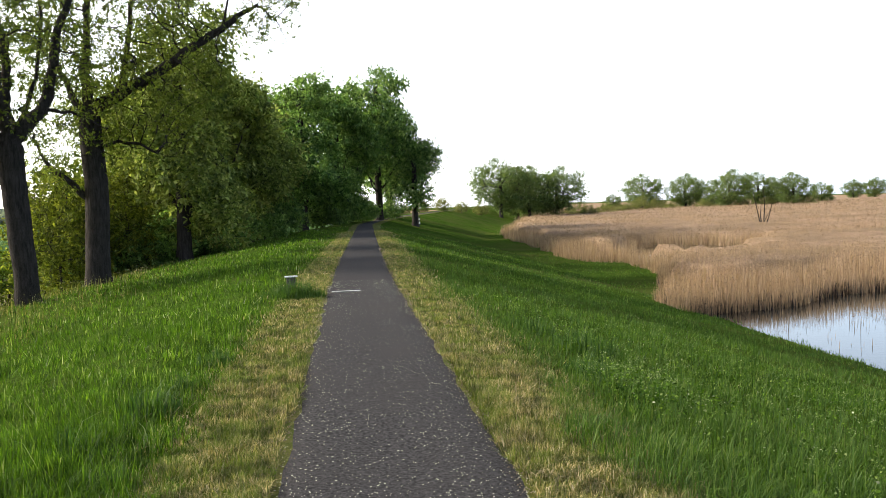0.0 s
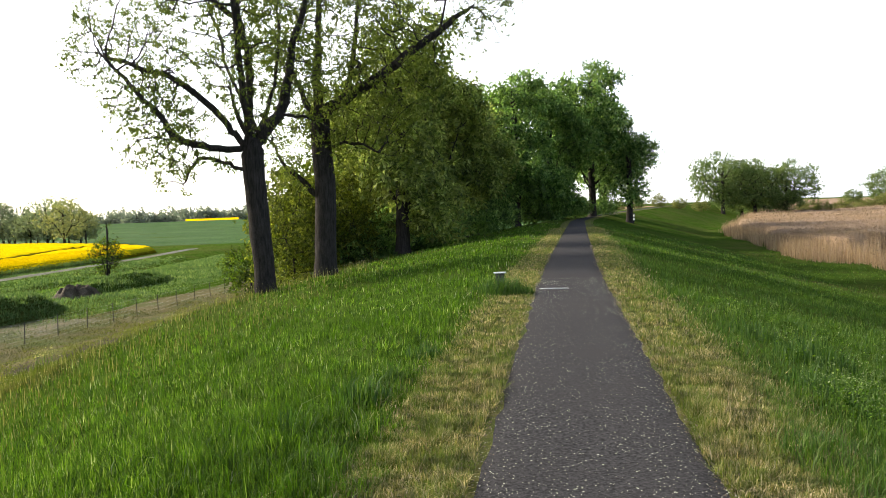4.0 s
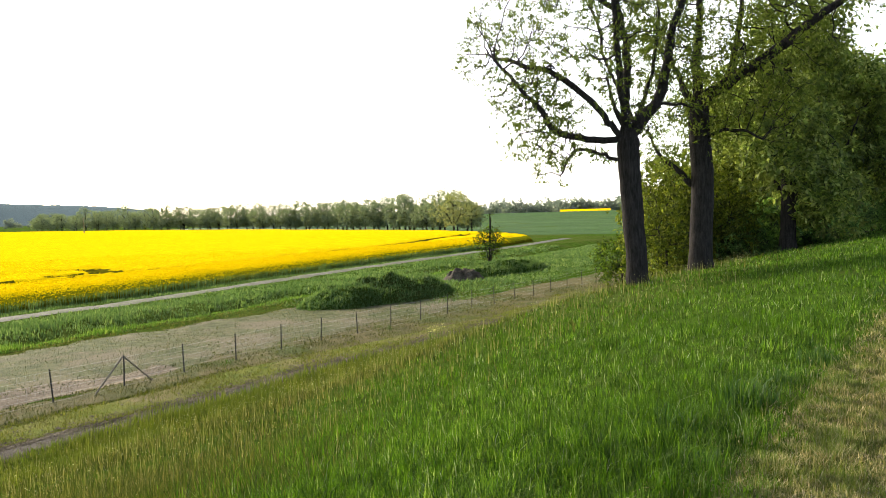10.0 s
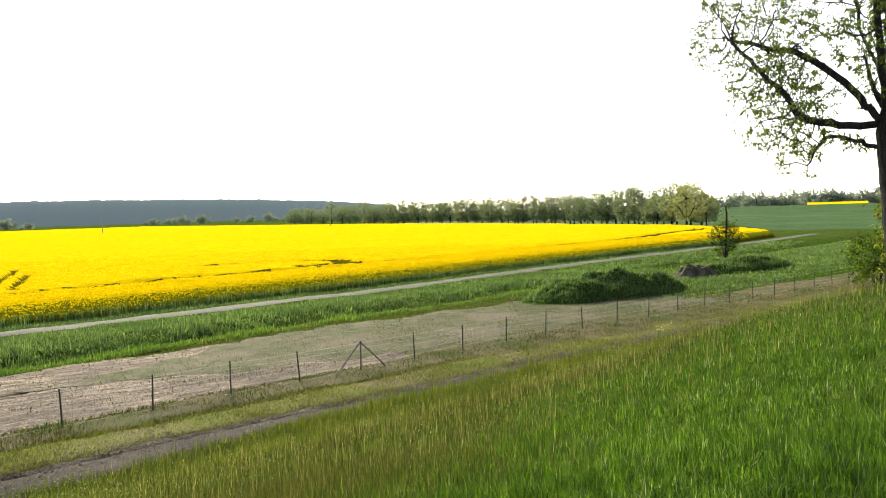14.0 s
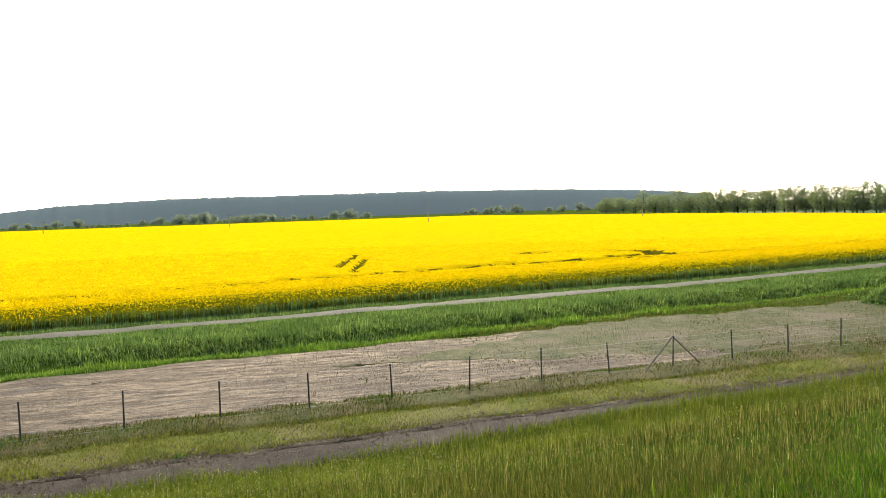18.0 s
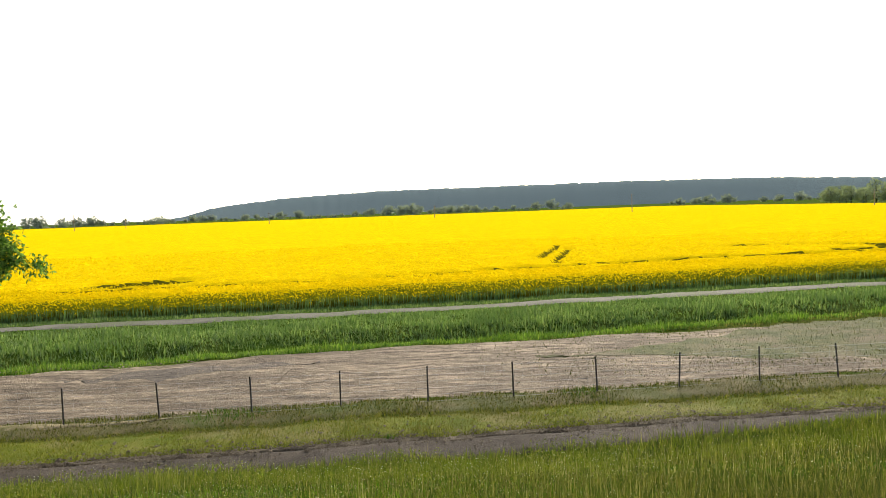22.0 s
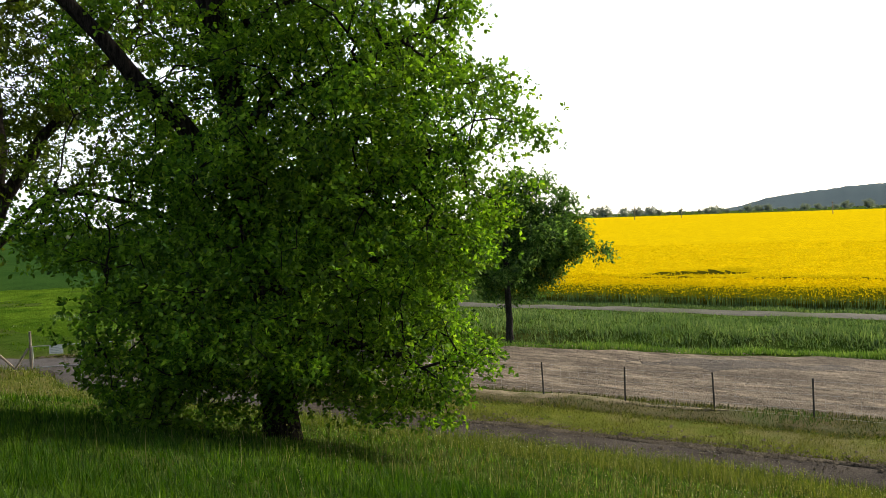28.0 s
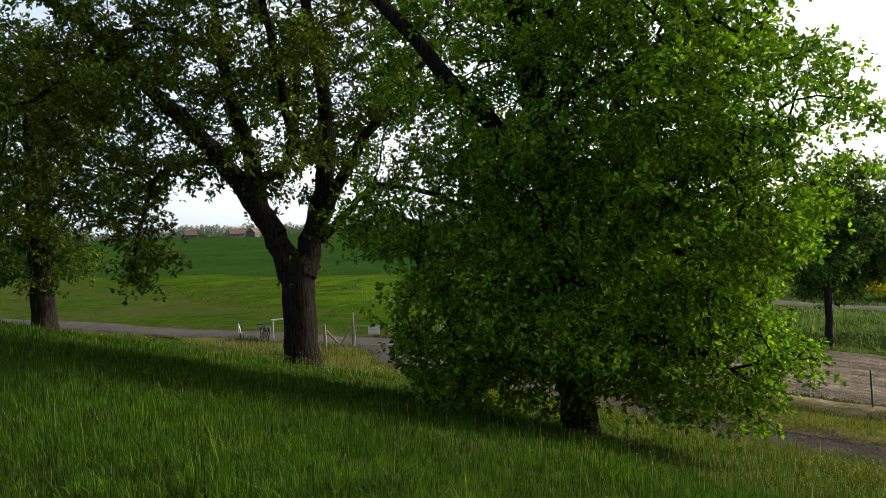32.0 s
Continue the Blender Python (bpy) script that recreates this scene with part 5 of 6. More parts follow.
second = make_tree("sparse_tree", 17, plane_pts([(0, 0), (0.05, 2), (0.15, 4.6), (0.0, 6.6), (0.0, 7.7)], D),
                   [(plane_pts(l, D), r_) for l, r_ in (
                       ([(0.5, 8.3), (2.4, 9.3, -0.2), (4.0, 10.4, -0.5), (5.8, 11.7, -0.8), (6.8, 12.5, -0.9), (7.6, 12.9, -1)], 0.36), ([(7.6, 12.9, -1), (8.5, 12.3, -1.1), (9.1, 10.9, -1.2)], 0.045),
                       ([(0, 8.2), (-0.1, 10, 0.3), (0.15, 11.7, 0.6), (0.2, 14, 0.7), (-0.2, 17, 0.5)], 0.3), ([(-0.4, 8.0), (-1.0, 9.4, 0.5), (-1.6, 11.5, 1)], 0.24), ([(1.4, 8.9, 0.6), (2.0, 12, 1.5), (2.4, 16, 1.5)], 0.14),
                       ([(-0.2, 3.9), (-0.9, 4.7), (-1.9, 5.5, 0.2), (-2.4, 7.0, 0.3)], 0.22), ([(0.3, 6.3, -0.3), (1.6, 6.6, -0.8), (2.8, 5.9, -1.2)], 0.09), ([(6.0, 11.8, -0.8), (6.4, 14, -1)], 0.1))],
                   [crown_at(D, (1.2, 12.2, 0), (5.6, 5.0, 5.4), 0.7), crown_at(D, (1.8, 8.0, 0), (3.8, 3.0, 2.6), 0.22), crown_at(D, (8.2, 12.6, -1), (1.8, 1.2, 1.6), 0.06), crown_at(D, (-1.4, 6.2, 0), (2.0, 2.0, 2.0), 0.08)],
                   2000, 7200, 7, 0.165, M_LEAF_FRESH, M_BARK, 0.55, r_tip=0.011, step=0.46, gap=0.12, spray=0.2, droop=0.8, keep=0.85, flare=1.2, taper=0.5, slim=0.38)
tx, ty = -15.7, 37.0
tagged(stand(second, tx, ty), "old tree with a long bare limb over the path side", "tree", group="dike trees")

# grove along the dike: five grown shapes, repeated
grove = []
for sd, hh, wid, low, lm, pts_, tuf_, leaf_, gap_ in (
        (21, 15.5, 4.4, 0.7, M_LEAF_MID, 900, 5200, 0.34, 0.06), (23, 17.6, 5.5, 0.3, M_LEAF_GROVE, 900, 5600, 0.42, 0.04), (26, 14.0, 4.9, 2.6, M_LEAF_MID, 800, 4200, 0.4, 0.08),
        (28, 19.0, 6.1, 3.2, M_LEAF_DARK, 900, 4600, 0.44, 0.2), (30, 11.0, 4.0, 2.2, M_LEAF_DARK, 500, 2600, 0.36, 0.2)):
    c = (hh + low) / 2
    wood_ = [([(0.6, 0.2, 3.4), (2.4, 0.6, 6)], 0.16), ([(-0.6, 0.3, 3.8), (-2.3, 0.8, 6.8)], 0.16), ([(0.1, -0.6, 4.2), (0.3, -2.6, 7)], 0.16), ([(0, 0.8, 4.6), (0, 2.6, 8)], 0.16)]
    g_l = np.random.default_rng(sd)
    lobes = [((0, 0, c), (wid * 0.72, wid * 0.72, (hh - low) * 0.42), 0.34)]
    for k_ in range(13):     # boughs that bulge out of the crown
        a_, z_ = k_ * 2.4 + g_l.uniform(-0.4, 0.4), low + (hh - low) * (0.12 + 0.76 * ((k_ * 0.618) % 1))
        q_ = wid * 0.66 * math.sqrt(max(0.1, 1 - ((z_ - c) / (0.56 * (hh - low))) ** 2)) * g_l.uniform(0.8, 1.15)
        r_ = wid * g_l.uniform(0.3, 0.46)
        lobes.append(((q_ * math.cos(a_), q_ * math.sin(a_), z_), (r_, r_, r_ * 0.8), 0.06))
    grove.append(make_tree("grove_tree", sd, [(0, 0, 0), (0.1, 0, 2), (0.1, 0.1, hh * 0.5), (0, 0, hh * 0.8)], wood_,
                           lobes,
                           pts_, tuf_, 5, leaf_, lm, M_BARK, 0.45, step=0.62, gap=gap_, spray=0.42, keep=0.5, shell=0.34, floor=0.3, droop=0.6))
GROVE_LABEL = ("olive-green grove tree leafy down to the grass", "tall dense dark green grove tree", "rounded olive-green grove tree on a pale trunk", "tall dark oak with gaps in its crown", "small dark oak beside the cycle path")
G = [(0, 17.6, 56, 10, 1.15), (0, 20.9, 66, 200, 1.05), (2, 15.5, 70, 250, 1.12), (2, 13.9, 75, 80, 1.0), (2, 12.9, 81, 140, 1.06), (1, 9.5, 90, 30, 1.08), (1, 11.4, 97, 120, 1.12), (1, 7.0, 100, 210, 1.0),
     (3, 4.2, 108, 70, 1.12), (4, 1.7, 106, 300, 1.0), (3, 6.0, 122, 170, 1.05), (1, 17.4, 90, 20, 1.0), (1, 22.2, 86, 310, 0.85), (1, 14.4, 106, 95, 1.05), (1, 19.6, 102, 260, 0.9), (3, 3.4, 128, 80, 1.0), (2, 24.4, 100, 40, 0.8)]
used = set()
for kind_, az_, d_, turn_, s_ in G:
    x_, y_ = polar(az_, d_)
    m_ = pose(x_, y_, float(height_xy(x_, y_)) - 0.1, 0, 0, turn_) @ Matrix.Scale(s_, 4)
    t_ = copy_thing(grove[kind_], m_) if kind_ in used else grove[kind_]
    t_.matrix_basis = m_
    used.add(kind_)
    tagged(t_, GROVE_LABEL[kind_], "tree", group="grove along the dike")


def shrub(name, seed, h, r, points, tufts, per, leaf, lm, gap=0.1):
    return make_tree(name, seed, [(0, 0, 0), (0, 0, h * 0.4)], [([(r * 0.4, 0, h * 0.4)], 0.03), ([(-r * 0.3, r * 0.3, h * 0.4)], 0.03), ([(0, -r * 0.4, h * 0.5)], 0.03)],
                     [((0, 0, h * 0.52), (r, r, h * 0.52), 1.0)], points, tufts, per, leaf, lm, M_BARK, 0.07, gap=gap, r_tip=0.008, step=0.4, spray=0.26, floor=0.15, shell=0.36)


def spread(kinds, rows, label, category, group):
    """Places things: the first of each kind itself, then copies. rows: kind, az, distance, turn, size."""
    seen = set()
    for k, az_, d_, turn_, s_ in rows:
        x_, y_ = polar(az_, d_)
        m_ = pose(x_, y_, float(height_xy(x_, y_)) - 0.08, 0, 0, turn_) @ Matrix.Scale(s_, 4)
        ob = kinds[k] if k not in seen else copy_thing(kinds[k], m_)
        ob.matrix_basis = m_
        seen.add(k)
        tagged(ob, label, category, group)


bushes = [shrub("bush", 31, 3.4, 2.4, 240, 1100, 5, 0.26, M_LEAF_DARK), shrub("bush", 32, 2.6, 2.2, 220, 1000, 5, 0.26, M_LEAF_GROVE)]
spread(bushes, [(0, 22.2, 60, 0, 1.25), (1, 21.0, 57, 50, 1.2), (0, 19.6, 60, 90, 1.3), (1, 18.6, 64, 30, 1.2), (0, 16.8, 66, 150, 1.2), (1, 15.9, 63, 60, 0.9), (0, 14.9, 72, 10, 1.2), (1, 12.2, 78, 200, 1.0), (0, 23.2, 66, 70, 1.3),
                (0, 11.2, 84, 20, 1.2), (1, 8.2, 92, 0, 1.3), (0, 6.4, 100, 40, 1.3), (1, 5.4, 104, 10, 1.0), (0, 25.0, 78, 10, 1.2), (1, 3.4, 118, 100, 1.0), (1, 4.4, 112, 180, 0.8)], "dense dark undergrowth bush below the trees", "bush", "undergrowth")
fresh = [shrub("bush", 36, 7.4, 2.7, 420, 2000, 5, 0.25, M_LEAF_BRIGHT, 0.16)]
spread(fresh, [(0, 25.2, 54, 0, 1.15), (0, 24.1, 59, 80, 1.3), (0, 22.2, 56, 120, 1.05)], "yellow-green bush in fresh leaf between the trunks", "bush", "undergrowth")
low_bush = [shrub("bush", 38, 3.3, 1.9, 220, 900, 5, 0.2, M_LEAF_OLD, 0.2)]
spread(low_bush, [(0, 28.2, 66, 0, 1.25)], "round leafy bush on the slope beside the old trunk", "bush", "")
spindly = make_tree("bush", 35, [(0, 0, 0), (0.1, 0, 1.2), (0.3, 0.1, 5.2), (0.2, 0.1, 6.8)], [([(0.1, 0, 0.3), (-0.5, 0.2, 2.2), (-1.0, 0.3, 3.8)], 0.05), ([(0.1, 0, 0.3), (0.7, -0.2, 2.0), (1.3, -0.2, 3.4)], 0.05), ([(0, 0, 0.2), (0, 0.6, 2.4), (0, 1.0, 4.0)], 0.04)],
                    [((0, 0, 3.2), (2.0, 2.0, 1.9), 0.9), ((0.2, 0, 5.6), (0.6, 0.6, 1.3), 0.1)], 300, 420, 5, 0.24, M_LEAF_OLD, M_BARK, 0.13, r_tip=0.026, step=0.36, gap=0.2, spray=0.2)
spread([spindly], [(0, 37.45, 100, 0, 1.0)], "thin upright bush with sparse leaves beside the track", "bush", "")

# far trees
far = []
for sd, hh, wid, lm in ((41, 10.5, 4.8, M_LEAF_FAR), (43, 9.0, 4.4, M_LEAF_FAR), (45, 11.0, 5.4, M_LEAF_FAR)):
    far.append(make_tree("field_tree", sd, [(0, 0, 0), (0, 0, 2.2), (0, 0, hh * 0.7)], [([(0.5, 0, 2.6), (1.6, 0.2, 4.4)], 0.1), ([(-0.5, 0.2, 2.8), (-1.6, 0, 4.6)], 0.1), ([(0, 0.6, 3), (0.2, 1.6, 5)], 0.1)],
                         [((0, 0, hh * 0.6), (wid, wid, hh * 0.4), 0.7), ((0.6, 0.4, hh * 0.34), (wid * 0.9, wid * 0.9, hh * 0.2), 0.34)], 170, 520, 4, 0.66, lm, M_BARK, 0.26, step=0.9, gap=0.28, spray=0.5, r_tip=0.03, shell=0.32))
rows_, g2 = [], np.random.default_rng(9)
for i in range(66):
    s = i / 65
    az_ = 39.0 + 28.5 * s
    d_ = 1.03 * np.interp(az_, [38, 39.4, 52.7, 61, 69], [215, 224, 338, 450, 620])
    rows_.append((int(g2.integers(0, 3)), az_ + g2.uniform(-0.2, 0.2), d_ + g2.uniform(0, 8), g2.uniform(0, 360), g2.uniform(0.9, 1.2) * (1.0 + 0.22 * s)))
spread(far, rows_, "field tree in a long row, leaf green paled for haze", "tree", "tree row behind the rape field")
pale = [make_tree("field_tree", 46, [(0, 0, 0), (0.1, 0, 3), (0, 0, 8)], [([(0.5, 0, 2.6), (2.2, 0.2, 5.4)], 0.12), ([(-0.5, 0.2, 2.8), (-2.2, 0, 5.6)], 0.12)], [((0, 0, 7.2), (5.6, 5.0, 4.6), 1.0)], 170, 520, 4, 0.6, M_LEAF_PALE, M_BARK, 0.24, step=0.9, gap=0.25, spray=0.45, r_tip=0.03)]
spread(pale, [(0, 39.9, 217, 0, 1.05), (0, 38.6, 226, 120, 0.8)], "pale yellow-green tree at the end of the tree row", "tree", "tree row behind the rape field")
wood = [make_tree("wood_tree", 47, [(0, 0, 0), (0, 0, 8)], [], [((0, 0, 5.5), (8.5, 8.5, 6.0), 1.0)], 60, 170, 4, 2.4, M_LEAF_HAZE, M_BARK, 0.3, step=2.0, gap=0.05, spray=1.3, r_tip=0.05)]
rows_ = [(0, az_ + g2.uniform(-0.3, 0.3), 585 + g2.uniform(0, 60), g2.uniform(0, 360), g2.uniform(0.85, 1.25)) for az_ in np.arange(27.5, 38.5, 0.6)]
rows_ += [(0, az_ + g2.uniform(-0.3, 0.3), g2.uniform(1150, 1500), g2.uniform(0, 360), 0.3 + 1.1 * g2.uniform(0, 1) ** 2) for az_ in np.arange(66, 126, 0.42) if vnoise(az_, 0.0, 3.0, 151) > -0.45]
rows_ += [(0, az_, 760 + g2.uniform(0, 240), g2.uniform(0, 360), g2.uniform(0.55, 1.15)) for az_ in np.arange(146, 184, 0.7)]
spread(wood, rows_, "distant wood tree with haze put into its blue-green leaves", "tree", "distant woods")
river = [make_tree("meadow_oak", 51, [(0, 0, 0), (0, 0, 3), (0, 0, 9)], [([(1, 0, 4), (4, 0, 7)], 0.25), ([(-1, 0.5, 4), (-4, 1, 7)], 0.25), ([(0, -1, 5), (0, -4, 8)], 0.25)],
                   [((0, 0, 8.4), (7.2, 7.2, 5.6), 0.75), ((2.0, 0, 4.6), (5.4, 5.4, 2.6), 0.3)], 420, 3600, 4, 0.52, M_LEAF_RIVER, M_BARK, 0.45, step=1.0, gap=0.12, spray=0.6, r_tip=0.04, shell=0.34)]
spread(river, [(0, -4.4, 222, 0, 1.12), (0, -6.4, 228, 70, 1.06), (0, -8.3, 236, 140, 1.1), (0, -5.6, 240, 200, 1.05), (0, -14.2, 340, 30, 1.1), (0, -17.0, 350, 80, 1.08), (0, -19.8, 335, 130, 1.12), (0, -21.6, 358, 10, 1.05), (0, -23.7, 352, 250, 1.0),
               (0, -25.4, 420, 0, 0.75), (0, -27.2, 640, 60, 1.0), (0, -28.4, 660, 100, 1.1), (0, -29.8, 650, 10, 1.0), (0, -12.2, 420, 20, 0.6), (0, -18.4, 395, 20, 0.8), (0, -22.8, 420, 20, 0.8)], "round green oak on the far river meadow", "tree", "river meadow trees")
willow = shrub("willow_bush", 53, 5.0, 4.0, 220, 1000, 4, 0.4, M_LEAF_WILLOW)
spread([willow], [(0, -14.0, 300, 0, 1.2), (0, -10.6, 240, 50, 0.8), (0, -9.6, 250, 90, 0.95), (0, -16.0, 320, 30, 0.8), (0, -11.6, 260, 20, 0.9), (0, -12.6, 280, 70, 0.8), (0, 1.2, 170, 20, 0.5), (0, -0.2, 176, 20, 0.55), (0, -1.6, 184, 80, 0.5), (0, -3.0, 196, 140, 0.55), (0, 2.4, 166, 200, 0.45), (0, -15.2, 330, 120, 1.1), (0, -18.2, 330, 160, 0.9), (0, -20.6, 340, 210, 0.95), (0, -22.2, 345, 260, 0.9), (0, -24.6, 350, 40, 1.0), (0, -13.3, 300, 310, 0.9)], "pale green willow bush at the reed edge", "bush", "willow bushes")

# wooded ridge on the horizon; its blue-grey colour holds the haze
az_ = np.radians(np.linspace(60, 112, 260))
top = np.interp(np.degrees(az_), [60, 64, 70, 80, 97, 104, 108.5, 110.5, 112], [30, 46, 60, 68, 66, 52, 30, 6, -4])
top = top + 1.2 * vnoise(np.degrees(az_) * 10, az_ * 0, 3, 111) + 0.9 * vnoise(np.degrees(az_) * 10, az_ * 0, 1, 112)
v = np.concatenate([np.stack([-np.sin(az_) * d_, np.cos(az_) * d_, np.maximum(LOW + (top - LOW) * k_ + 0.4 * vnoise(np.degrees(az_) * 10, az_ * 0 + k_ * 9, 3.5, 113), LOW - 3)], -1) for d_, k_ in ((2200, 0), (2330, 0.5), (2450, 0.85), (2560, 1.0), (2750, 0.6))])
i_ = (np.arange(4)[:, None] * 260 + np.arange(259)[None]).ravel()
tagged(raw("wooded_ridge", v, [np.stack([i_, i_ + 1, i_ + 261, i_ + 260], -1)], M_HILL, flat=False), "long wooded ridge on the horizon, haze put into its blue-grey colour", "hill", kind="structure")

# ---- fence, gate, bicycles and other small things ----
def place(ob, x, y, turn=0.0, z=None):
    ob.matrix_basis = pose(x, y, float(height_xy(x, y)) if z is None else z, 0, 0, turn)
    return ob


def fence():
    root = new("wire_fence")
    bm = bmesh.new()
    rod(bm, (0, 0, -0.2), (0, 0, 1.22), 0.03, 0.026, 8)
    rod(bm, (0, 0, 1.22), (0, 0, 1.235), 0.03, 0.02, 8)
    first, ends = None, []
    g = np.random.default_rng(4)
    for u in 18.2 + 2.83 * np.arange(-18, 19):
        x, y = xy(u, float(fence_line(u)))
        if first is None:
            p = first = part("post", bm, M_STEEL, root)
        else:
            p = new("post", first.data)
            p.parent = root
        p.matrix_basis = pose(x, y, float(height_xy(x, y)), g.uniform(-3, 3), g.uniform(-3, 3), g.uniform(0, 360))
        ends.append((x, y, float(height_xy(x, y))))
    for hz in (0.08, 0.3, 0.52, 0.74, 0.95, 1.15):
        bm = bmesh.new()
        for a, b in zip(ends, ends[1:]):
            rod(bm, (a[0], a[1], a[2] + hz), (b[0], b[1], b[2] + hz), 0.0028, None, 3)
        part("wire", bm, M_GALV, root, "thin galvanised wire")
    bm = bmesh.new()
    for a, b in zip(ends[:32], ends[1:33]):
        for k in range(1, 9):
            s = k / 9
            q = [a[i] + (b[i] - a[i]) * s for i in range(3)]
            rod(bm, (q[0], q[1], q[2] + 0.08), (q[0], q[1], q[2] + 1.15), 0.0013, None, 3)
    part("wire_mesh", bm, M_GALV, root, "fine upright wires")["kind"] = "stuff"
    x, y = xy(18.2, 27.0)
    for du, dw in ((-1.5, 0.35), (1.35, -0.1)):
        ex, ey = xy(18.2 + du, 27.0 - dw)
        bm = bmesh.new()
        rod(bm, (x, y, LOW + 1.22), (ex, ey, LOW), 0.035, 0.03, 8)
        part("strut", bm, M_WOOD, root, "slanting wooden strut")
    return tagged(root, "low wire fence with thin dark steel posts", "fence")


fence()


def gate():
    root = place(new("farm_gate"), -16.13, -38.66, math.degrees(math.atan2(1.72, -2.26)))
    ln = 4.4
    for z in (0.14, 1.12):
        bm = bmesh.new()
        rod(bm, (0.12, 0, z), (ln, 0, z), 0.024, None, 10)
        part("rail", bm, M_GALV, root, "pale metal gate tube")
    for x in (0.12, ln * 0.5, ln):
        bm = bmesh.new()
        rod(bm, (x, 0, 0.14), (x, 0, 1.12), 0.02, None, 8)
        part("upright", bm, M_GALV, root)
    bm = bmesh.new()
    rod(bm, (0, 0.03, -0.3), (0.04, 0.0, 1.82), 0.07, 0.055, 10)
    part("gate_post", bm, M_WOOD, root, "weathered leaning wooden gate post")
    bm = bmesh.new()
    rod(bm, (ln + 0.12, 0, -0.3), (ln + 0.12, 0, 1.4), 0.07, 0.06, 10)
    part("gate_post", bm, M_WOOD, root)
    bm = bmesh.new()
    box(bm, (0.82, -0.03, 0.72), (1.42, -0.015, 1.1), 0.006)
    panel = part("sign_panel", bm, M_WHITE, root, "white notice board with grey lines of print")
    for k in range(4):
        bm = bmesh.new()
        box(bm, (0.88, -0.036, 0.78 + 0.075 * k), (1.36 - 0.1 * (k % 2), -0.0335, 0.805 + 0.075 * k))
        part("print_line", bm, M_GALV, panel)
    return tagged(root, "closed tubular metal gate with a white notice", "gate")


gate()


def corner_fence():
    root = place(new("corner_brace"), -14.94, -39.53, 143)
    bm = bmesh.new()
    rod(bm, (0, 0, -0.2), (0, 0, 1.25), 0.07, 0.06, 9)
    part("post", bm, M_WOOD, root, "pale weathered post")
    bm = bmesh.new()
    rod(bm, (0.22, -0.5, -0.05), (0.03, -0.03, 1.2), 0.055, 0.05, 9)
    part("strut", bm, M_WOOD, root)
    bm = bmesh.new()
    rod(bm, (0.08, 0, 0.95), (0.85, 0, 0.12), 0.055, 0.05, 9)
    part("strut", bm, M_WOOD, root)
    bm = bmesh.new()
    rod(bm, (1.4, 0, 1.05), (0.8, 0, 0.1), 0.055, 0.05, 9)
    part("strut", bm, M_WOOD, root)
    tagged(root, "weathered wooden posts with crossed struts beside the gate", "fence")
    root = place(new("barrier_rail"), -13.9, -45.0, 150)
    for x, top in ((0, 1.15), (2.0, 1.3)):
        bm = bmesh.new()
        rod(bm, (x, 0, -0.2), (x, 0, top), 0.035, None, 8)
        part("post", bm, M_GALV, root)
    bm = bmesh.new()
    rod(bm, (-0.1, 0, 1.13), (2.1, 0, 1.3), 0.035, None, 8)
    part("rail", bm, M_WHITE, root, "white rail")
    tagged(root, "white metal barrier rail where bicycles lean", "barrier")


corner_fence()


